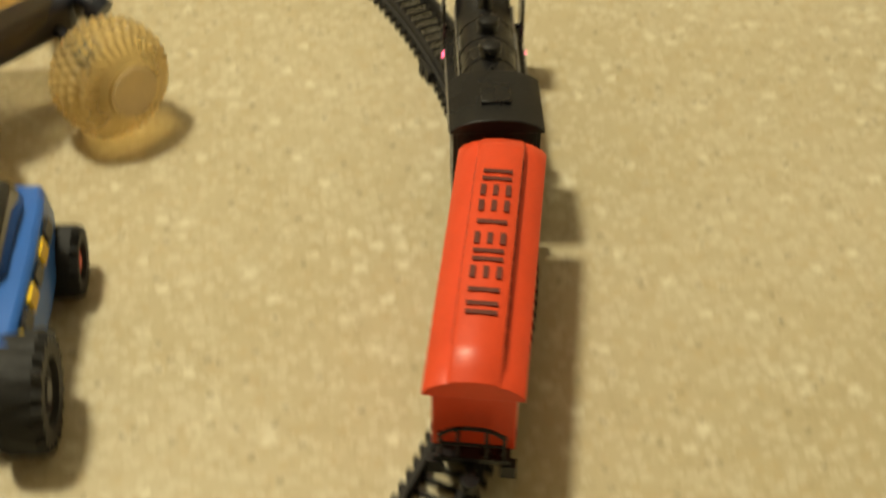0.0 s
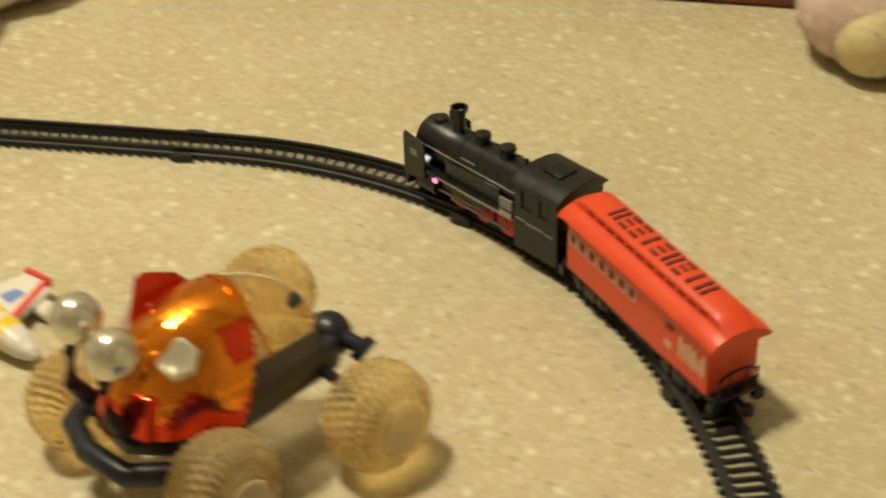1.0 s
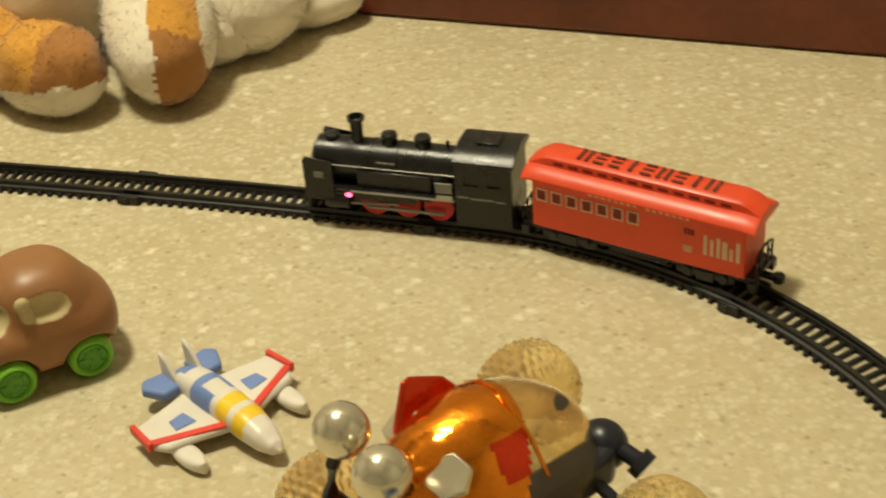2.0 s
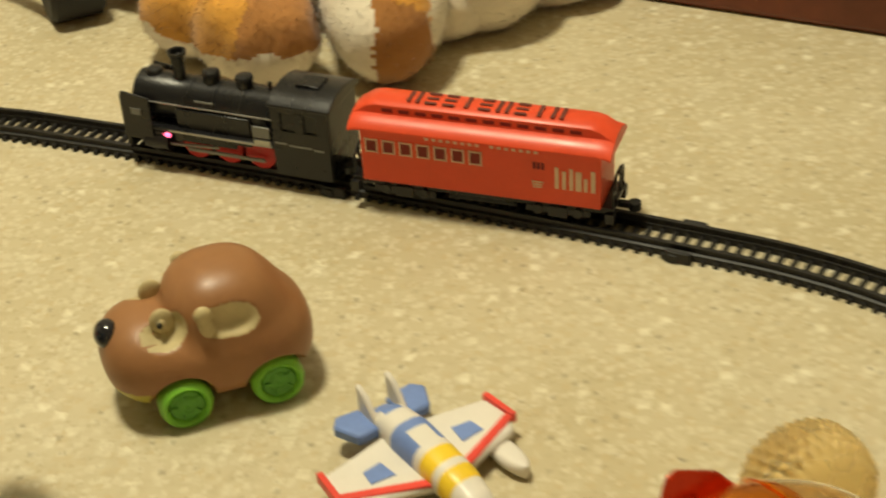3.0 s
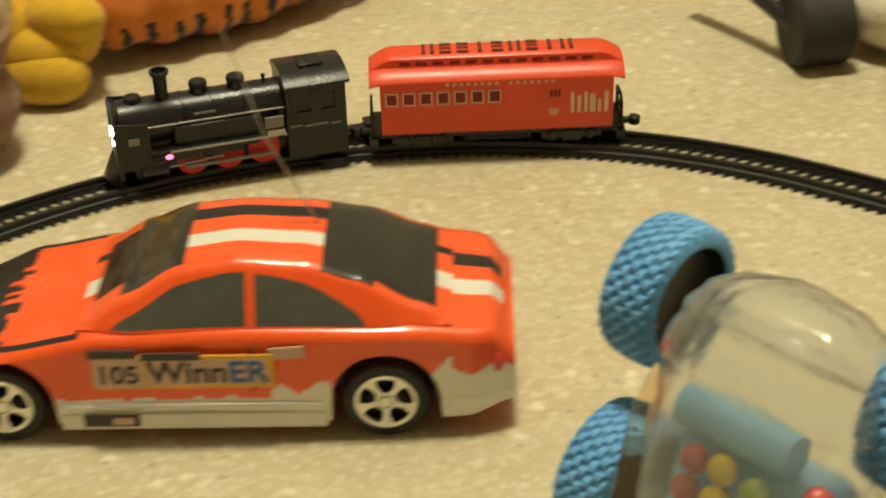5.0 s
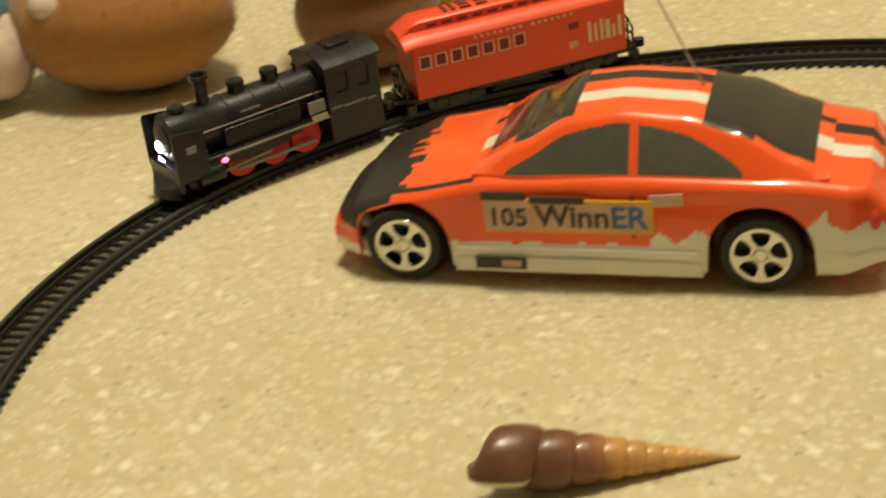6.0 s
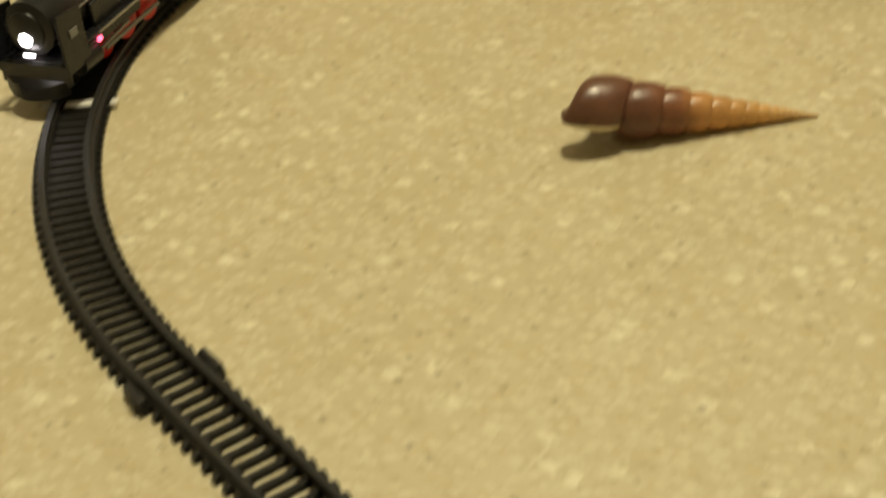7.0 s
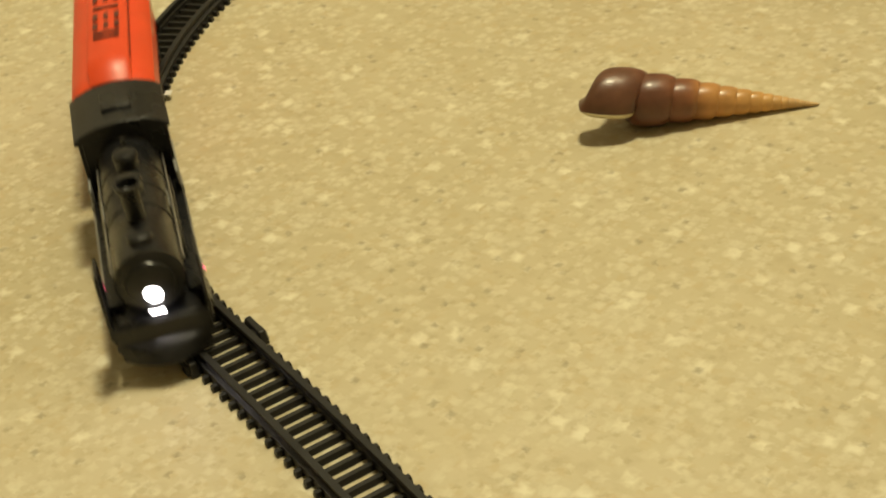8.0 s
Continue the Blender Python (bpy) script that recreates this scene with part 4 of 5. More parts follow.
def dog_car():
    top = empty("toy_dog_car", pose(-0.2905, 0.7350, 0, 0, 0, 205.8) @ Matrix.Scale(1.09, 4), "brown vinyl toy car shaped like a dog, with green wheels", "toy car")
    axles = (0.0175, -0.0165)

    def inside(p):
        d = egg(p, (0.0035, 0, 0.0195), (0.0360, 0.0240, 0.0140), 3.0)
        d = melt(d, egg(p, (0.0235, 0, 0.0245), (0.0172, 0.0190, 0.0140), 2.5), 0.005)
        d = melt(d, egg(p, (-0.0035, 0, 0.0332), (0.0215, 0.0222, 0.0200), 2.4), 0.0035)
        d = melt(d, egg(p, (-0.0155, 0, 0.0235), (0.0165, 0.0215, 0.0165), 2.3), 0.008)
        for sy in (-1, 1):
            # side window and eye hollows
            d = -melt(-d, egg(p, (-0.0015, sy * 0.0245, 0.0410), (0.0130, 0.0066, 0.0072), 2.3), 0.0012)
            d = -melt(-d, egg(p, (0.0205, sy * 0.0165, 0.0390), (0.0080, 0.0082, 0.0072), 2.2), 0.0012)
            for x in axles:
                r = np.hypot(p[..., 0] - x, p[..., 2] - 0.0098)
                cut = np.maximum(r - 0.0114, 0.0125 - sy * p[..., 1])
                d = -melt(-d, cut, 0.0012)
        return d

    bm = new_bm()
    blob_skin(bm, np.array((0.0, 0.0, 0.0240)), inside, 220, 150, 0.062)
    for f in bm.faces:
        c = f.calc_center_median()
        p = np.array((c.x, abs(c.y), c.z))
        if egg(p, (-0.0015, 0.0245, 0.0410), (0.0130, 0.0066, 0.0072), 2.3) < 0.0005 or egg(p, (0.0205, 0.0165, 0.0390), (0.0080, 0.0082, 0.0072), 2.2) < 0.0005:
            f.material_index = 1
        elif (c.x > 0.0285 and c.z < 0.0165) or c.z < 0.0085:
            f.material_index = 2
    part("body", bm, (M_BROWN, M_CREAM, M_OLIVE), top)
    bm = new_bm()
    ball(bm, 0.0046, 0.0062, 0.0052, pose(0.0385, 0.0, 0.0325, 0, -25, 0))
    part("nose", bm, M_NOSE, top, "glossy black nose")
    for sy in (-1, 1):
        bm = new_bm()
        ball(bm, 0.0020, 0.0016, 0.0024, pose(0.0200, sy * 0.0112, 0.0385))
        ball(bm, 0.0045, 0.0020, 0.0052, pose(0.0196, sy * 0.0098, 0.0388))
        eye = part("eye", bm, M_CREAM, top, "moulded cream eye")
        bm = new_bm()
        ball(bm, 0.0010, 0.0008, 0.0013, pose(0.0208, sy * 0.0126, 0.0388))
        part("pupil", bm, M_BLACKPAINT, eye)
        # a moulded cream figure behind the side window
        bm = new_bm()
        ball(bm, 0.0034, 0.0024, 0.0036, pose(0.0062, sy * 0.0190, 0.0432))
        ball(bm, 0.0030, 0.0022, 0.0070, pose(0.0054, sy * 0.0190, 0.0380, 0, 10, 0))
        part("window_figure", bm, M_CREAM, top, "moulded cream figure in the window")
        for x in axles:
            bm = new_bm()
            turn = pose(x, sy * 0.0205, 0.0098, -90 * sy, 0, 0)
            lathe(bm, [(0.0, -0.005), (0.0090, -0.005), (0.0098, -0.0035), (0.0099, 0.0016), (0.0092, 0.0036), (0.0080, 0.0044), (0.0070, 0.0036), (0.0066, 0.0022), (0.0, 0.0022)], turn, 40)
            w = part("wheel", bm, M_GREEN, top, "bright green wheel")
            bm = new_bm()
            lathe(bm, [(0.0065, 0.0023), (0.0060, 0.0030), (0.0042, 0.0027), (0.0030, 0.0034), (0.0012, 0.0032), (0, 0.0026)], turn, 24)
            for k in range(5):
                box(bm, 0.0036, 0.0009, 0.0010, turn @ Matrix.Rotation(k * 1.2566, 4, "Z") @ pose(0.0042, 0, 0.0030))
            part("hubcap", bm, M_GREEN_DEEP, w, "darker green hub")
    return top


M_NOSE = mat("glossy_black", (0.012, 0.011, 0.014), 0.12, coat=0.5)


dog_car()


def toy_plane():
    top = empty("toy_plane", pose(-0.2010, 0.6800, 0, 0, 0, -50), "white, blue, red and yellow plastic toy spaceplane on the floor", "toy plane")
    bm = new_bm()
    st = ((-0.030, 0.0045, 0.010), (-0.022, 0.0075, 0.0115), (-0.008, 0.0085, 0.0125), (0.008, 0.0082, 0.0125), (0.022, 0.0080, 0.0115), (0.033, 0.0066, 0.0098), (0.041, 0.0040, 0.0085), (0.0445, 0.0010, 0.0078))
    def shape(x):
        w = curve_at([(a, b) for a, b, c in st], x)
        z = curve_at([(a, c) for a, b, c in st], x)
        return w, max(0.0015, z - w), z + w * 0.85
    grid_body(bm, (-0.030, 0.0445), 60, 28, shape)
    for f in bm.faces:
        c = f.calc_center_median()
        if (0.0085 < c.x < 0.0160 or 0.0195 < c.x < 0.0270) and c.z > 0.0085:
            f.material_index = 1
        elif -0.010 < c.x < 0.004 and c.z > 0.010 and (abs(c.y) > 0.0035 or c.x < -0.005):
            f.material_index = 2
        elif -0.030 < c.x < -0.020 and abs(c.y) < 0.004 and c.z > 0.012:
            f.material_index = 2
    part("fuselage", bm, (M_WHITE, M_TOYYELLOW, M_TOYBLUE), top)
    for sy in (-1, 1):
        bm = new_bm()
        prism(bm, [(-0.019, sy * 0.005), (0.017, sy * 0.006), (0.012, sy * 0.020), (0.009, sy * 0.034), (0.001, sy * 0.0385), (-0.013, sy * 0.0365)], 0.0040, pose(0, 0, 0.0060))
        w = part("wing", bm, M_WHITE, top, bevel=0.0015)
        bm = new_bm()
        prism(bm, [(0.0125, sy * 0.007), (0.0165, sy * 0.007), (0.0030, sy * 0.0385), (-0.0010, sy * 0.0385)], 0.0012, pose(0, 0, 0.0096))
        prism(bm, [(-0.0140, sy * 0.0360), (0.0030, sy * 0.0375), (0.0030, sy * 0.0400), (-0.0145, sy * 0.0385)], 0.0046, pose(0, 0, 0.0070))
        part("red_stripe", bm, M_TOYRED, w, "red painted wing edge", bevel=0.0004)
        bm = new_bm()
        prism(bm, [(-0.0060, sy * 0.0160), (0.0030, sy * 0.0150), (0.0020, sy * 0.0250), (-0.0050, sy * 0.0240)], 0.0006, pose(0, 0, 0.0099))
        part("blue_patch", bm, M_TOYBLUE, w, "blue painted patch")
        bm = new_bm()
        grid_body(bm, (0.001, 0.026), 16, 16, lambda x: (0.0052 * math.sqrt(max(0.02, 1 - ((x - 0.0135) / 0.0128) ** 2)), 0.0012, 0.0075))
        for v in bm.verts:
            v.co.y += sy * 0.0275
        part("engine_pod", bm, M_WHITE, top)
        bm = new_bm()
        prism(bm, [(-0.034, sy * 0.0040), (-0.020, sy * 0.0060), (-0.020, sy * 0.016), (-0.031, sy * 0.0210), (-0.036, sy * 0.017)], 0.0050, pose(0, 0, 0.0080))
        part("tail_wing", bm, M_TOYBLUE, top, "blue tail wing", bevel=0.0012)
        bm = new_bm()
        prism(bm, [(-0.034, 0.012), (-0.021, 0.012), (-0.029, 0.0225), (-0.035, 0.0245)], 0.0024, pose(0, sy * 0.0065 + 0.0011, 0, 90, 0, 0))
        part("tail_fin", bm, M_WHITE, top, bevel=0.0008)
    return top


toy_plane()


def monster_car():
    top = empty("toy_monster_car", pose(-0.083, 0.585, 0, 0, 0, 211.5), "orange chrome toy bug car with amber balloon wheels", "toy car")
    for x, y, r in ((0.036, 0.047, 0.0245), (0.052, -0.040, 0.0240), (-0.036, 0.054, 0.0252), (-0.050, -0.048, 0.0245)):
        sy = 1 if y > 0 else -1
        turn = pose(x, y, r, -90 * sy, 0, 0) @ pose(0, 0, 0, 4, -5, 11 * sy)
        bm = new_bm()
        n = 34
        steps = [-0.0150 + 0.0300 * q / 40 for q in range(41)]
        prof = [(0.0, -0.0165), (0.0125, -0.0162)] + [(0.0234 * (1 - abs(z / 0.0182) ** 3) ** 0.55, z) for z in steps] + [(0.0125, 0.0172), (0.0105, 0.0170)]

        def knobs(a, q, z):
            row = (z + 0.0150) / 0.0050
            if not 0 <= row < 6:
                return 0
            side = abs(((a * n / (2 * math.pi) + 0.5 * (int(row) % 2)) % 1) - 0.5) * 2
            return 0.0015 * max(0.0, 1 - 1.25 * side) * math.sin(math.pi * (row % 1)) ** 0.7

        lathe(bm, [(a * r / 0.0255, z) for a, z in prof] + [(0.0, 0.0165)], turn, n * 8, knobs)
        w = part("wheel", bm, M_AMBER, top, "translucent amber balloon wheel")
        bm = new_bm()
        lathe(bm, [(0.0108, 0.0170), (0.0100, 0.0182), (0.0080, 0.0178), (0.0060, 0.0186), (0.0025, 0.0182), (0.0, 0.0188)], turn, 32)
        part("hub", bm, M_AMBER_PALE, w, "pale hub disc")
        bm = new_bm()
        tube(bm, [(x, y - sy * 0.012, r), (x * 0.8, sy * 0.018, 0.038)], 0.0028, 8)
        part("axle", bm, M_NAVY, top)
    # chassis
    bm = new_bm()
    out = [(-0.046, 0.016), (-0.040, 0.024), (0.000, 0.030), (0.020, 0.032), (0.046, 0.026), (0.060, 0.012), (0.060, -0.012), (0.046, -0.022), (0.014, -0.016), (0.004, 0.012), (-0.038, 0.008)]
    prism(bm, out, 0.016, pose(0, 0, 0.030))
    part("chassis", bm, M_NAVY, top, bevel=0.003)
    bm = new_bm()
    ball(bm, 0.0100, 0.0110, 0.0105, pose(-0.043, 0.012, 0.0400))
    part("tail_ball", bm, M_NAVY, top)
    bm = new_bm()
    tube(bm, [(-0.044, 0.022, 0.044), (-0.048, 0.032, 0.040)], 0.0036, 10)
    cyl(bm, 0.0060, 0.0060, 0.005, pose(-0.047, 0.031, 0.041, 60, 0, 20), 12)
    part("tail_knob", bm, M_NAVY, top)
    # shell: front in orange chrome, rear as a clear panel
    bm = new_bm()
    n_u, n_v = 120, 60
    def dome(u, v):
        a, b = 2 * math.pi * u, math.pi / 2 * v
        k = 1 + 0.10 * math.cos(2 * a)
        return Vector((0.012 + 0.047 * math.cos(a) * math.cos(b) * k, 0.006 + 0.034 * math.sin(a) * math.cos(b), 0.042 + 0.045 * math.sin(b)))
    grid = [[bm.verts.new(dome(i / n_u, j / n_v * 0.985)) for i in range(n_u)] for j in range(n_v + 1)]
    for j in range(n_v):
        for i in range(n_u):
            f = bm.faces.new((grid[j][i], grid[j][(i + 1) % n_u], grid[j + 1][(i + 1) % n_u], grid[j + 1][i]))
            c = f.calc_center_median()
            if c.x < 0.006 - 0.5 * (c.z - 0.070):
                f.material_index = 2
            elif c.z < 0.056 + 0.006 * math.sin(c.x * 220) or (abs(c.y - 0.02) < 0.014 and c.x < 0.018 and c.z < 0.080):
                f.material_index = 1
    bm.faces.new(grid[n_v])
    part("shell", bm, (M_COPPER, M_RED_CHROME, M_CLEAR_AMBER), top)
    bm = new_bm()
    tube(bm, [dome(u, v) + Vector((0, 0, 0.0006)) for u, v in ((0.30, 0.3), (0.31, 0.55), (0.36, 0.80), (0.50, 0.88), (0.64, 0.80), (0.69, 0.55), (0.70, 0.3))], 0.0009, 8)
    part("shell_rim", bm, M_COPPER, top)
    for u, v in ((0.125, 0.50), (0.86, 0.50)):
        p = dome(u, v)
        n = (p - Vector((0.012, 0.006, 0.035))).normalized()
        bm = new_bm()
        m = Matrix.Translation(p) @ n.to_track_quat("Z", "Y").to_matrix().to_4x4()
        cyl(bm, 0.0098, 0.0088, 0.0030, m, 6)
        eye = part("headlight", bm, M_PEARL, top, "silver hexagonal headlight", bevel=0.0006)
    bm = new_bm()
    loft(bm, [[(0.043, -0.006, 0.064), (0.041, -0.001, 0.064), (0.004, -0.010, 0.076), (0.004, -0.016, 0.074)],
              [(0.038, -0.010, 0.077), (0.037, -0.006, 0.078), (0.012, -0.014, 0.085), (0.012, -0.018, 0.083)],
              [(0.030, -0.016, 0.0895), (0.029, -0.014, 0.090), (0.0255, -0.015, 0.0905), (0.026, -0.017, 0.090)]])
    part("fin", bm, M_RED_CHROME, top, "red chrome ear fin", bevel=0.001)
    # front grille and fork with two bright balls
    bm = new_bm()
    box(bm, 0.012, 0.020, 0.020, pose(0.052, 0.016, 0.052, 0, -18, 20))
    part("grille", bm, M_RED_CHROME, top, "red chrome grille", bevel=0.002)
    for y0, y1, z in ((-0.014, 0.000, 0.095), (0.016, 0.0265, 0.093)):
        bm = new_bm()
        tube(bm, [(0.056, y0, 0.040), (0.066, y0 + 0.003, 0.058), (0.068, y1 - 0.002, 0.080), (0.064, y1, z - 0.004)], [0.0042, 0.0034, 0.0026, 0.0024], 10)
        part("stalk", bm, M_NAVY, top)
        bm = new_bm()
        ball(bm, 0.0105, 0.0105, 0.0105, pose(0.0640, y1, z), 28, 18)
        part("ball", bm, M_PEARL, top, "bright pearl ball")
    bm = new_bm()
    tube(bm, [(0.052, -0.030, 0.030), (0.066, -0.018, 0.032), (0.071, 0.004, 0.034), (0.066, 0.024, 0.032), (0.050, 0.034, 0.030)], 0.0050, 10)
    part("bumper", bm, M_NAVY, top)
    return top


monster_car()


def blue_truck():
    top = empty("toy_truck", pose(-0.0780, 0.430, 0, 0, 0, 84), "blue toy truck with black wheels and a striped edge", "toy truck")
    bm = new_bm()
    loft(bm, [[(x, y, z) for y, z in ((w, lo), (w, lo + 0.010), (w * 0.93, hi), (-w * 0.93, hi), (-w, lo + 0.010), (-w, lo))] for x, w, lo, hi in
              ((-0.046, 0.027, 0.014, 0.031), (-0.040, 0.031, 0.013, 0.038), (0.005, 0.033, 0.013, 0.041), (0.034, 0.032, 0.013, 0.040), (0.050, 0.029, 0.015, 0.036))])
    part("body", bm, M_TRUCKBLUE, top, bevel=0.002)
    bm = new_bm()
    loft(bm, [[(x, y, z) for y, z in ((w, 0.034), (w * 0.85, hi), (-w * 0.85, hi), (-w, 0.034))] for x, w, hi in ((-0.012, 0.024, 0.036), (-0.004, 0.025, 0.052), (0.030, 0.025, 0.054), (0.041, 0.024, 0.040))])
    part("cab", bm, M_GLASS_DARK, top, bevel=0.002)
    bm = new_bm()
    box(bm, 0.034, 0.012, 0.0025, pose(-0.024, -0.014, 0.0368))
    part("hood_panel", bm, M_BLACKPAINT, top, bevel=0.0008)
    for sy in (-1, 1):
        for k in range(6):
            bm = new_bm()
            box(bm, 0.0085, 0.0016, 0.0050, pose(-0.032 + k * 0.0115, sy * 0.0318, 0.0345, sy * 14, 0, 0))
            part("stripe", bm, M_TOYYELLOW if k % 2 == 0 else M_BLACKPAINT, top, smooth=False)
    for x, r in ((-0.038, 0.0195), (0.035, 0.0120)):
        for sy in (-1, 1):
            turn = pose(x, sy * 0.0320, r, -90 * sy, 0, 0)
            bm = new_bm()
            n = 20
            lathe(bm, [(r * 0.55, -0.008), (r * 0.93, -0.008), (r, -0.005), (r, 0.005), (r * 0.93, 0.008), (r * 0.6, 0.0078), (r * 0.55, 0.004), (r * 0.55, -0.008)], turn, n * 4,
                  lambda a, q, z: (0.0014 if (a * n / (2 * math.pi) + (0.5 if z > 0 else 0)) % 1 < 0.5 else -0.0014) if q > r * 0.9 else 0)
            w = part("wheel", bm, M_RUBBER, top, "knobbly black tyre")
            bm = new_bm()
            lathe(bm, [(r * 0.55, 0.004), (r * 0.50, 0.006), (r * 0.3, 0.003), (r * 0.2, 0.007), (0, 0.007)], turn, 20)
            part("rim", bm, M_NAVY if x < 0 else M_TOYRED, w)
    return top


blue_truck()


def stunt_car():
    top = empty("toy_stunt_car", pose(0, 0, 0), "clear toy stunt car standing on end on four blue tyres", "toy car")
    e = Vector((0.895, -0.446, 0)).normalized()
    upper, lower = Vector((-0.4125, 0.6745, 0.0830)), Vector((-0.4195, 0.6445, 0.0256))
    r, w = 0.0256, 0.0220
    for axle in (upper, lower):
        for sg in (-1, 1):
            c = axle + e * sg * 0.0490
            turn = Matrix.Translation(c) @ (e * sg).to_track_quat("Z", "Y").to_matrix().to_4x4()
            bm = new_bm()
            n = 30
            h = w / 2
            def tread(a, q, z):
                if q < r * 0.93:
                    return 0
                row = int((z / h + 1) * 3.5)
                k = a * n / (2 * math.pi) + 0.5 * (row % 2) + 0.3 * z / h
                return 0.0007 if k % 1 < 0.60 else -0.0007
            prof = [(r * 0.76, -h * 0.92), (r * 0.83, -h), (r * 0.90, -h * 0.94)]
            prof += [(r * (1.0 - 0.075 * abs(q) ** 3.2), h * q) for q in (-0.86, -0.73, -0.70, -0.44, -0.41, -0.16, -0.13, 0.13, 0.16, 0.41, 0.44, 0.70, 0.73, 0.86)]
            prof += [(r * 0.90, h * 0.94), (r * 0.78, h), (r * 0.62, h * 0.92), (r * 0.58, h * 0.4), (r * 0.70, -h * 0.3), (r * 0.76, -h * 0.92)]
            lathe(bm, prof, turn, n * 6, tread)
            wh = part("wheel", bm, M_BLUE, top, "sky blue rubber tyre")
            bm = new_bm()
            lathe(bm, [(r * 0.585, h * 0.5), (r * 0.50, h * 0.12), (r * 0.2, 0), (r * 0.16, h * 0.3), (0, h * 0.3)], turn, 28)
            lathe(bm, [(r * 0.74, -h * 0.9), (r * 0.68, -h * 0.3), (r * 0.3, -h * 0.15), (0, -h * 0.15)], turn, 28)
            rim = part("rim", bm, M_BLACKPAINT, wh, "black dished rim")
            bm = new_bm()
            for k in (0, 1, 4, 5):
                box(bm, 0.0030, 0.0012, 0.0012, turn @ Matrix.Rotation(k * 1.05 + 0.5, 4, "Z") @ pose(r * 0.55, 0, -h * 0.34))
            part("rim_slot", bm, M_WHITE, rim, smooth=False)
        bm = new_bm()
        tube(bm, [axle - e * 0.040, axle + e * 0.040], 0.0032, 10)
        part("axle", bm, M_CLEAR, top)
    # clear shell between the axles, leaning towards the open floor
    mid = (upper + lower) / 2 + Vector((0.004, -0.012, 0.012))
    up = (upper - lower).normalized()
    out = up.cross(e).normalized()
    basis = Matrix((e, out, up)).transposed().to_4x4()
    shell = Matrix.Translation(mid) @ basis
    bm = new_bm()
    secs = []
    stations = ((-0.050, 0.020), (-0.044, 0.030), (-0.030, 0.035), (-0.010, 0.037), (0.008, 0.0375), (0.020, 0.038), (0.032, 0.036), (0.041, 0.030), (0.047, 0.020), (0.050, 0.006))
    for i in range(70):
        z = -0.050 + 0.100 * i / 69
        wx = curve_at(stations, z)
        crease = 1 - 0.05 * math.exp(-((z - 0.012) / 0.0022) ** 2) - 0.03 * math.exp(-((z - 0.030) / 0.002) ** 2)
        ring = []
        for k in range(72):
            a = 2 * math.pi * k / 72
            c, sn = math.cos(a), math.sin(a)
            q = crease * (1 + 0.035 * noise.noise(Vector((c * 3, sn * 3, z * 90)))) * (1 - 0.04 * math.exp(-((abs(c) - 0.45) / 0.05) ** 2) * (1 if z > 0.012 else 0))
            ring.append(shell @ Vector((q * wx * math.copysign(abs(c) ** 0.72, c), q * wx * 0.76 * math.copysign(abs(sn) ** 0.72, sn) - 0.004, z)))
        secs.append(ring)
    loft(bm, secs)
    wall = part("clear_shell", bm, M_CLEAR, top, "scuffed clear plastic shell").modifiers.new("wall", "SOLIDIFY")
    wall.thickness = 0.0012
    bm = new_bm()
    box(bm, 0.056, 0.030, 0.040, shell @ pose(0.002, -0.001, -0.022))
    part("gear_case", bm, M_BLUE_CLEAR, top, "pale blue gear case", bevel=0.006)
    bm = new_bm()
    tube(bm, [shell @ Vector((x, -0.0185, 0.0035)) for x in (-0.024, -0.0225, -0.010, 0.006, 0.018, 0.0195)], [0.004, 0.0072, 0.0075, 0.0075, 0.0072, 0.004], 20)
    part("motor", bm, M_BLUE_CLEAR, top, "pale blue motor tube")
    beads = (("T", -0.008, -0.013), ("T", -0.008, -0.023), ("G", 0.004, -0.015), ("G", 0.004, -0.025), ("R", -0.018, -0.014), ("R", -0.019, -0.024), ("G", -0.012, -0.036), ("R", 0.024, -0.008), ("R", 0.026, -0.018), ("T", 0.014, -0.032))
    for kind, x, z in beads:
        bm = new_bm()
        ball(bm, 0.0048, 0.0048, 0.0048, shell @ pose(x + 0.006, -0.0235, z + 0.004), 16, 10)
        part("bead", bm, {"T": M_TOYYELLOW, "G": M_BALL_G, "R": M_BALL_R}[kind], top)
    bm = new_bm()
    tube(bm, [shell @ Vector((-0.033, -0.018, 0.010)), shell @ Vector((-0.035, -0.022, -0.006)), shell @ Vector((-0.034, -0.022, -0.034))], 0.0042, 10)
    part("amber_edge", bm, M_CLEAR_AMBER, top, "amber tinted edge")
    return top


stunt_car()


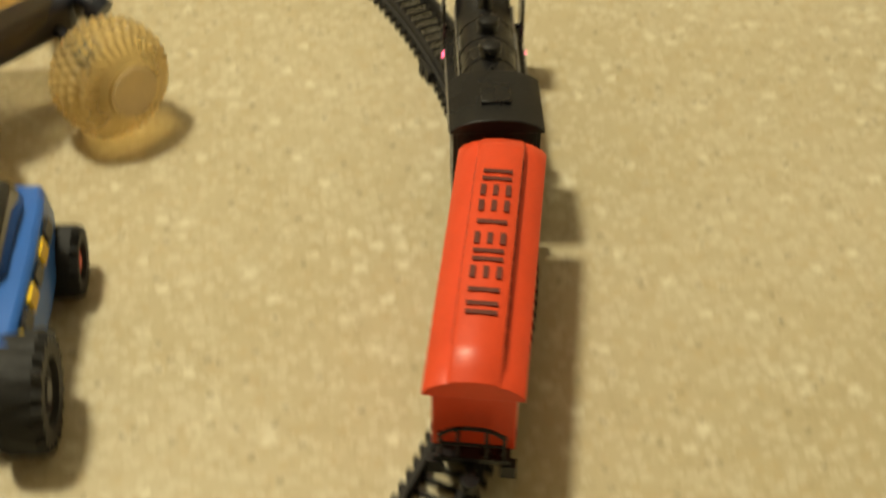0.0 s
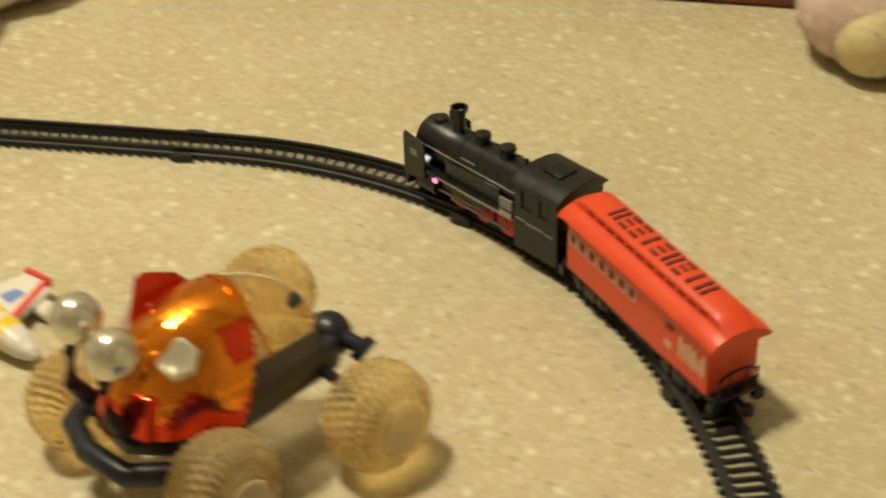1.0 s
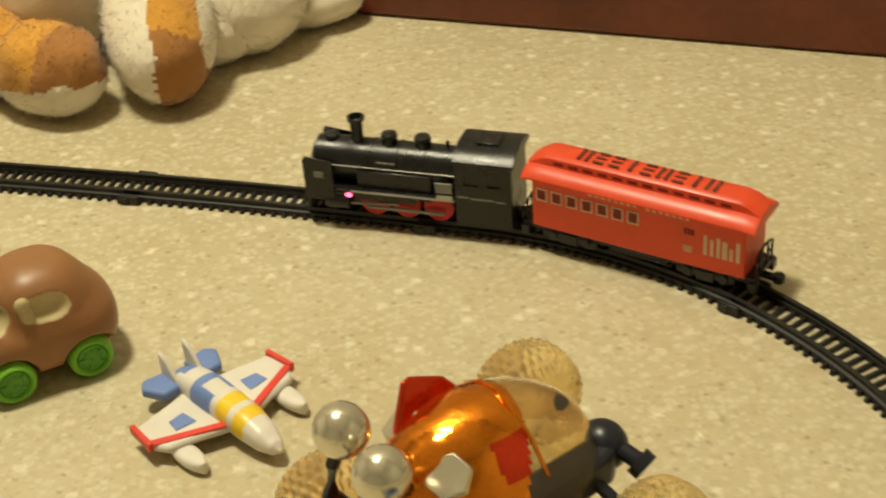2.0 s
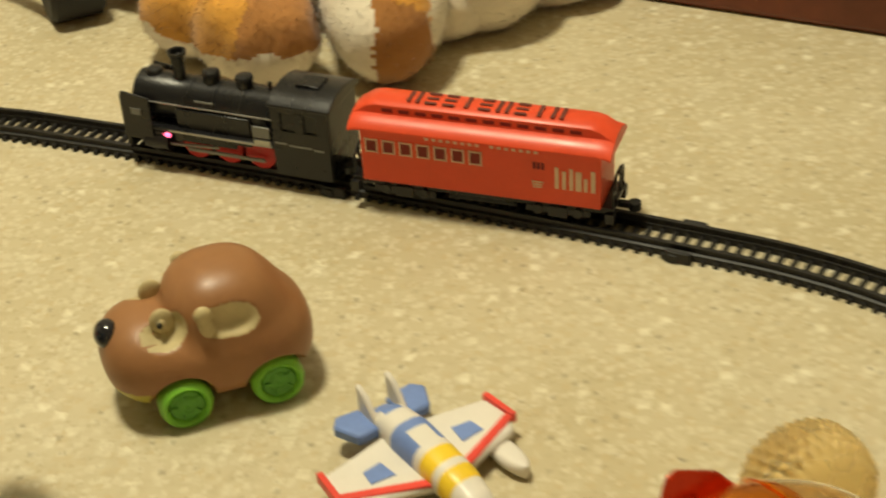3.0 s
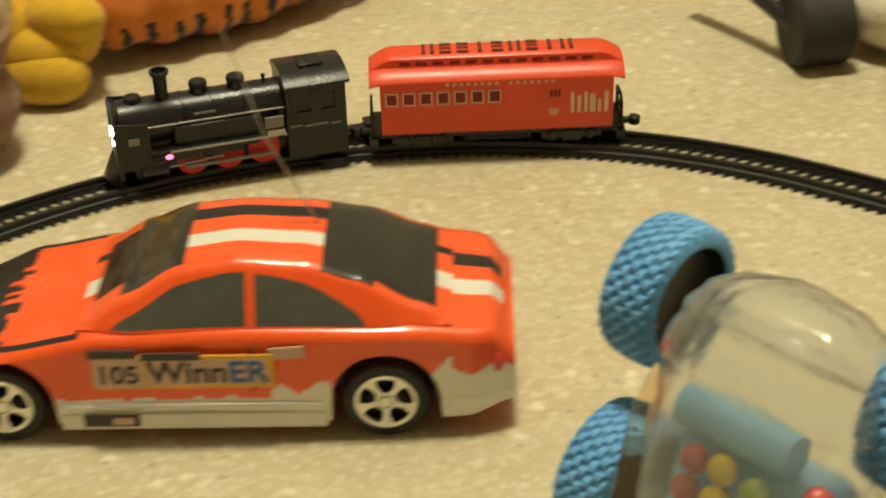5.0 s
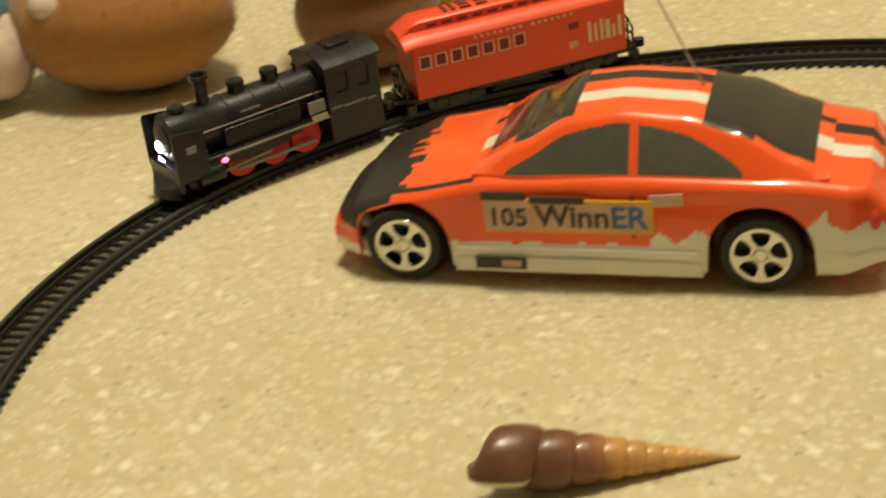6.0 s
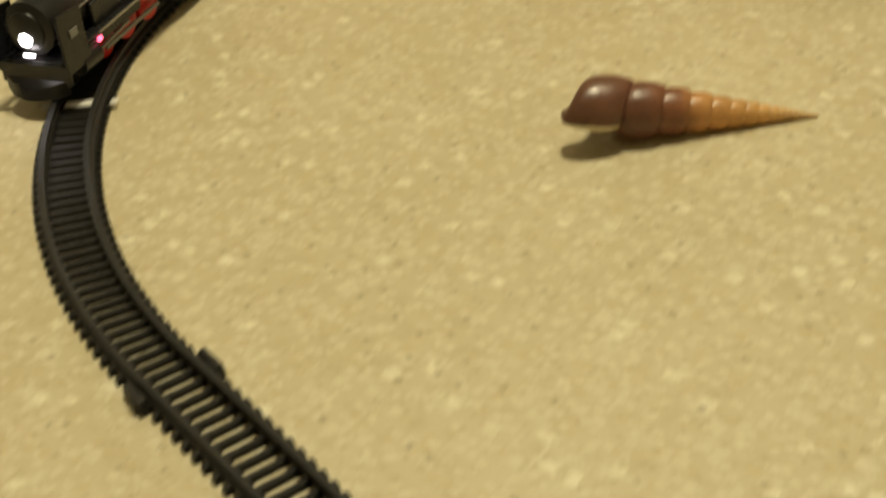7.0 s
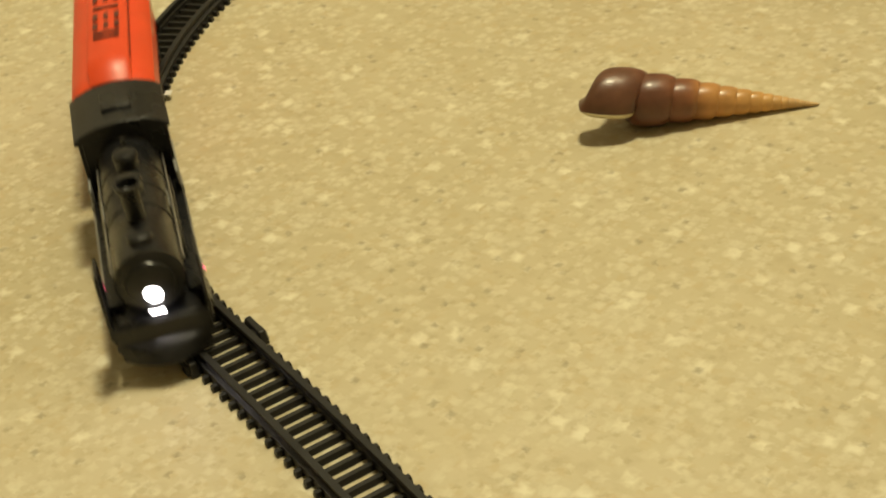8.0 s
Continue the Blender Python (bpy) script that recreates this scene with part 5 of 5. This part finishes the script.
def sea_shell():
    """A turreted shell: a cone of swelling whorls, dark brown at the mouth, honey at the tip."""
    m = mat("shell_glaze", (0.5, 0.3, 0.1), 0.32, coat=0.15, vary=0.25, scale=70, bump=0.15)
    nt = m.node_tree
    b = nt.nodes["Principled BSDF"]
    tc = nt.nodes.new("ShaderNodeTexCoord")
    sx = nt.nodes.new("ShaderNodeSeparateXYZ")
    nt.links.new(tc.outputs["Object"], sx.inputs[0])
    rp = nt.nodes.new("ShaderNodeValToRGB")
    mr = nt.nodes.new("ShaderNodeMapRange")
    mr.inputs["From Min"].default_value, mr.inputs["From Max"].default_value = -0.046, 0.046
    nt.links.new(sx.outputs[0], mr.inputs["Value"])
    nt.links.new(mr.outputs[0], rp.inputs[0])
    els = rp.color_ramp.elements
    els[0].color = (0.13, 0.06, 0.035, 1)
    els[1].color = (0.62, 0.42, 0.20, 1)
    for at, col in ((0.30, (0.15, 0.06, 0.035, 1)), (0.44, (0.22, 0.085, 0.04, 1)), (0.52, (0.50, 0.24, 0.08, 1)), (0.75, (0.60, 0.33, 0.11, 1))):
        el = els.new(at)
        el.color = col
    mul = nt.nodes.new("ShaderNodeMix")
    mul.data_type, mul.blend_type = "RGBA", "MULTIPLY"
    mul.inputs[0].default_value = 1
    w = nt.nodes.new("ShaderNodeTexNoise")
    w.inputs["Scale"].default_value = 140
    nt.links.new(tc.outputs["Object"], w.inputs["Vector"])
    wr = nt.nodes.new("ShaderNodeMapRange")
    wr.inputs["To Min"].default_value, wr.inputs["To Max"].default_value = 0.6, 1.35
    nt.links.new(w.outputs["Fac"], wr.inputs["Value"])
    nt.links.new(rp.outputs[0], mul.inputs[6])
    nt.links.new(wr.outputs[0], mul.inputs[7])
    nt.links.new(mul.outputs[2], b.inputs["Base Color"])
    # a tube wound round the axis, growing by a fifth each turn, open at the last
    per, turns, grow = 36, 20, 1.195
    end = math.radians(186)
    bm = new_bm()

    def section(w, inner=1.0):
        """One ring of the tube, w turns before the mouth."""
        k = grow ** -w
        late = max(0.0, 1 - w / 0.42)
        flare = 1 + 0.22 * late ** 1.4
        a = end - 2 * math.pi * w
        axial, out = 0.0094 * k, 0.0060 * k
        ring = []
        for n in range(26):
            t = 2 * math.pi * n / 26
            c, s = math.cos(t), math.sin(t)
            reach = axial * (flare if c > 0 else 1.0) * inner
            rad = 0.0066 * k + out * (flare ** 0.5) * inner * math.copysign(abs(s) ** 0.55, s)
            x = 0.046 - 0.0790 * k - reach * math.copysign(abs(c) ** 0.85, c) - 0.0030 * late ** 1.3
            rad *= 1 + 0.03 * math.sin(37 * a) * k * (1 if s > 0 else 0)
            ring.append((x, rad * math.cos(a), rad * math.sin(a)))
        return ring

    secs = [section(turns * (1 - i / (per * turns))) for i in range(per * turns + 1)]
    secs += [section(w, 0.88 - 0.3 * w) for w in np.linspace(0.004, 0.5, 16)]
    loft(bm, secs)
    bm.faces.ensure_lookup_table()
    for f in bm.faces[-26 * 16 - 1:]:
        f.material_index = 1
    for v in bm.verts:
        # the axis sinks to the tip, so that the shell lies on its side
        v.co.z = max(0.0003, v.co.z + 0.150 * (0.046 - v.co.x) + 0.0004)
    ob = link("sea_shell", bm, (m, mat("shell_inside", (0.10, 0.055, 0.04), 0.35)))
    ob.matrix_world = pose(-0.5590, 0.5655, 0, 0, 0, 36.5)
    tagged(ob, "glossy brown and honey spiral sea shell on the floor", "sea shell")
    lip = section(0.0, 0.94)
    bm = new_bm()
    tube(bm, [(x, y, max(0.0012, z + 0.150 * (0.046 - x) + 0.0004)) for x, y, z in lip[:16]], [0.0003 + 0.0007 * math.sin(math.pi * k / 15) for k in range(16)], 8)
    part("lip", bm, M_CREAM, ob, "pale shell lip")


sea_shell()


def lump(bm, m, sx, sy, sz, rough=0.04, index=0, seed=0):
    """A soft stuffed lump with an uneven skin."""
    vs = ball(bm, sx, sy, sz, m, 84, 52)
    for v in vs:
        n = noise.noise(v.co * 28 + Vector((seed, 0, 0))) + 0.6 * noise.noise(v.co * 62) + 0.12 * noise.noise(v.co * 200)
        c = m.translation
        v.co = c + (v.co - c) * (1 + rough * n)
        v.co.z = max(v.co.z, 0.0008 + 0.0006 * n)
    for f in {f for v in vs for f in v.link_faces}:
        f.material_index = index
    return vs


def fur(ob, length, seed, density=520000):
    """Short soft pile over a plush part, one fine blade a hair."""
    me = ob.data
    n = len(me.polygons)
    area, cen, nor, idx = np.zeros(n), np.zeros(n * 3), np.zeros(n * 3), np.zeros(n, int)
    me.polygons.foreach_get("area", area)
    me.polygons.foreach_get("center", cen)
    me.polygons.foreach_get("normal", nor)
    me.polygons.foreach_get("material_index", idx)
    cen, nor = cen.reshape(-1, 3), nor.reshape(-1, 3)
    rng = np.random.default_rng(seed)
    count = min(14000, int(area.sum() * density))
    pick = rng.choice(n, count, p=area / area.sum())
    p = cen[pick] + rng.normal(0, 1, (count, 3)) * np.sqrt(area[pick])[:, None] * 0.4
    d = nor[pick] + rng.normal(0, 0.22, (count, 3)) + np.array((0.1, -0.05, -0.2))
    d /= np.linalg.norm(d, axis=1)[:, None]
    side = np.cross(d, rng.normal(0, 1, (count, 3)))
    side *= 0.00042 / np.linalg.norm(side, axis=1)[:, None]
    tip = p + d * (0.30 * length * rng.uniform(0.4, 1.1, count))[:, None]
    away = (np.cross(2 * side, tip - p + side) * nor[pick]).sum(1) < 0
    side[away] *= -1
    co = np.stack((p - side, p + side, tip), 1).reshape(-1, 3)
    co[:, 2] = np.maximum(co[:, 2], 0.0004)
    fm = bpy.data.meshes.new("fur")
    fm.from_pydata(co.tolist(), [], np.arange(count * 3).reshape(-1, 3).tolist())
    for m in me.materials:
        fm.materials.append(m)
    fm.polygons.foreach_set("material_index", idx[pick])
    fm.normals_split_custom_set_from_vertices(np.repeat(nor[pick], 3, 0).tolist())
    f = new("fur", fm)
    f.parent = ob
    tagged(f, kind="stuff")


def soft_part(top, name, m, sx, sy, sz, materials, pick=None, seed=0, rough=0.04, pile=0.0042, index=0):
    """One stuffed part of a plush toy, with its pile."""
    bm = new_bm()
    lump(bm, m, sx, sy, sz, rough, index, seed)
    if pick:
        inv = m.inverted()
        for f in bm.faces:
            f.material_index = pick(inv @ f.calc_center_median())
    ob = part(name, bm, materials, top)
    fur(ob, pile, int(abs(seed) * 100) + 1)
    return ob


def ragged(c):
    return 0.004 * noise.noise(c * 80) + 0.0015 * noise.noise(c * 300)


def spotted_plush():
    top = empty("plush_toy", pose(0, 0, 0), "white plush animal with orange and brown patches, lying", "plush toy")
    mats = (P_WHITE, P_ORANGE, P_BROWN)
    # the foot: heel and toes in one bent shape, orange above and white along the sole
    foot = pose(-0.343, 1.004, 0, 0, 0, -31) @ Matrix.Scale(0.91, 4)
    inv = foot.inverted()

    def inside(p):
        d = egg(p, (-0.028, 0.002, 0.032), (0.033, 0.028, 0.029), 2.2)
        d = melt(d, egg(p, (0.024, 0, 0.030), (0.040, 0.030, 0.030), 2.3), 0.006)
        return d

    bm = new_bm()
    blob_skin(bm, np.array((0.0, 0.0, 0.030)), inside, 130, 80, 0.09)
    for v in bm.verts:
        v.co *= 1 + 0.05 * noise.noise(v.co * 55)
        v.co.z = max(v.co.z, 0.0008)
        v.co = foot @ v.co
    for f in bm.faces:
        c = inv @ f.calc_center_median()
        j = ragged(c)
        if c.z + j > 0.020 + 0.22 * max(0.0, abs(c.x) - 0.02) - 0.18 * c.y:
            f.material_index = 2 if c.x + j > 0.036 else 1
    fur(part("foot", bm, mats, top, "orange foot with white sole"), 0.0042, 5)

    def stripe(c):
        j = ragged(c)
        if abs(c.x - 0.010) + j < 0.015 and c.z > -0.024:
            return 2 if c.y + j < -0.044 else 1
        return 0

    soft_part(top, "leg", pose(-0.259, 1.024, 0.038, 14, 0, 8), 0.035, 0.064, 0.037, mats, stripe, 3)
    for name, x, y, z, a, b, c, i in (("hip", -0.212, 1.062, 0.034, 0.042, 0.040, 0.036, 0), ("belly", -0.232, 1.046, 0.024, 0.034, 0.030, 0.026, 0), ("tail", -0.175, 1.085, 0.018, 0.040, 0.022, 0.018, 0),
                                      ("body", -0.250, 1.115, 0.085, 0.095, 0.055, 0.085, 0), ("shoulder", -0.345, 1.085, 0.050, 0.070, 0.050, 0.055, 0), ("arm", -0.400, 1.100, 0.026, 0.046, 0.030, 0.026, 0),
                                      ("patch", -0.218, 1.072, 0.080, 0.026, 0.024, 0.022, 1)):
        soft_part(top, name, pose(x, y, z), a, b, c, mats, seed=x * 9, index=i, rough=0.06)


def pale_plush():
    top = empty("plush_toy", pose(0, 0, 0), "pinkish white and cream plush toy on the floor", "plush toy")
    for name, x, y, z, a, b, c, i in (("foot", 0.300, 0.872, 0.034, 0.038, 0.040, 0.034, 0), ("foot", 0.348, 0.838, 0.032, 0.040, 0.042, 0.033, 1), ("paw", 0.300, 0.845, 0.026, 0.026, 0.022, 0.024, 1),
                                      ("leg", 0.345, 0.905, 0.060, 0.070, 0.055, 0.060, 0), ("body", 0.400, 0.855, 0.055, 0.055, 0.055, 0.055, 1)):
        soft_part(top, name, pose(x, y, z), a, b, c, (P_PINK, P_CREAM), seed=x * 7, index=i)


def orange_plush():
    """A long plush body, scalloped along its edge, with black dashes on it."""
    bm = new_bm()
    secs = []
    a, b = Vector((-0.856, 0.944, 0)), Vector((-0.722, 1.120, 0))
    d = (b - a).normalized()
    side = Vector((d.y, -d.x, 0))
    n = 110
    for i in range(n):
        u = i / (n - 1)
        w = 0.040 * math.sqrt(max(0.05, math.sin(math.pi * min(0.97, 0.06 + u * 0.9)))) + 0.0016 * math.sin(u * 46)
        ring = []
        for k in range(48):
            t = 2 * math.pi * k / 48
            q = 1 + 0.05 * noise.noise(Vector((u * 14, math.cos(t) * 2, math.sin(t) * 2)))
            ring.append(a + d * (b - a).length * u + side * w * q * math.cos(t) + Vector((0, 0, max(0.001, 0.034 + 0.034 * q * math.sin(t) * (w / 0.04)))))
        secs.append(ring)
    loft(bm, secs)
    for f in bm.faces:
        c = f.calc_center_median()
        u = (c - a).dot(d)
        if (c - a).dot(side) > 0.012 and c.z < 0.027 and (u * 70 + c.z * 16 + 0.15 * noise.noise(c * 90)) % 1 < 0.36:
            f.material_index = 1
    ob = tagged(link("plush_toy", bm, (P_GATOR, P_BLACK)), "orange plush toy with black dashes along its edge", "plush toy")
    fur(ob, 0.0032, 9)


def yellow_plush():
    top = empty("plush_toy", pose(0, 0, 0), "bright yellow plush toy beside the orange one", "plush toy")
    for x, y, z, a, b, c in ((-0.846, 0.946, 0.036, 0.024, 0.022, 0.026), (-0.853, 0.930, 0.028, 0.027, 0.015, 0.016), (-0.846, 0.925, 0.016, 0.026, 0.014, 0.016), (-0.872, 0.935, 0.034, 0.028, 0.022, 0.028), (-0.836, 0.938, 0.045, 0.022, 0.014, 0.014)):
        soft_part(top, "paw", pose(x + 0.012, y - 0.014, z, 0, 0, 12), a, b, c, (P_YELLOW,), seed=x * 11, rough=0.07, pile=0.0030)
    dark = empty("plush_toy", pose(0, 0, 0), "dark navy plush toy with a grey band, behind the yellow one", "plush toy")
    soft_part(dark, "body", pose(-0.915, 1.015, 0.045, 0, 0, 30), 0.045, 0.035, 0.045, (P_BLACK,), seed=5)
    soft_part(dark, "band", pose(-0.900, 0.982, 0.030, 0, 0, 20), 0.040, 0.010, 0.020, (P_GREY,), seed=6, pile=0.0025)


def giraffe_plush():
    top = empty("plush_toy", pose(0, 0, 0), "giraffe plush toy with brown patches and brown muzzle", "plush toy")
    soft_part(top, "muzzle", pose(-0.850, 0.842, 0.030, 0, 0, 12), 0.040, 0.036, 0.031, (P_DUSK,), seed=2, rough=0.02, pile=0.0028)
    soft_part(top, "head", pose(-0.851, 0.846, 0.082, 0, 0, 12), 0.042, 0.038, 0.056, (P_GIRAFFE,), seed=4, rough=0.02, pile=0.0020)
    brown = empty("plush_toy", pose(0, 0, 0), "brown plush toy with a pale patch, on the floor", "plush toy")
    soft_part(brown, "body", pose(-0.966, 0.774, 0.042, 0, 0, 25), 0.064, 0.042, 0.042, (P_BROWN,), seed=6, rough=0.03, pile=0.0032)
    soft_part(brown, "patch", pose(-0.978, 0.741, 0.058, 0, 0, 25), 0.014, 0.012, 0.010, (P_PINK,), seed=7, rough=0.03, pile=0.0025)


def blue_plush():
    top = empty("plush_toy", pose(0, 0, 0), "blue plush toy with pink foot on the floor", "plush toy")
    soft_part(top, "body", pose(-1.062, 0.718, 0.045), 0.055, 0.050, 0.045, (P_BLUE,), seed=3, rough=0.05)
    soft_part(top, "foot", pose(-1.020, 0.727, 0.030), 0.022, 0.022, 0.026, (P_PINK,), seed=8)


def black_roller():
    top = empty("black_toy", pose(-0.450, 1.070, 0, 0, 0, 30), "black plastic toy part with a broad roller", "toy part")
    bm = new_bm()
    lathe(bm, [(0, -0.016), (0.019, -0.016), (0.0215, -0.013), (0.0215, 0.013), (0.019, 0.016), (0.012, 0.0155), (0.010, 0.013), (0, 0.013)], pose(0, 0, 0.0215) @ ALONG_X, 36)
    part("roller", bm, M_RUBBER, top, "broad black roller")
    bm = new_bm()
    tube(bm, [(0.016, 0, 0.0215), (0.040, -0.004, 0.012), (0.064, -0.010, 0.006)], 0.0022, 8)
    part("rod", bm, M_BLACKPAINT, top)
    bm = new_bm()
    tube(bm, [(-0.012, 0, 0.0215), (-0.024, 0.030, 0.030), (-0.045, 0.075, 0.030)], 0.0050, 8)
    part("rod", bm, M_BLACKPAINT, top)


spotted_plush()
pale_plush()
orange_plush()
yellow_plush()
giraffe_plush()
blue_plush()
black_roller()


motions()
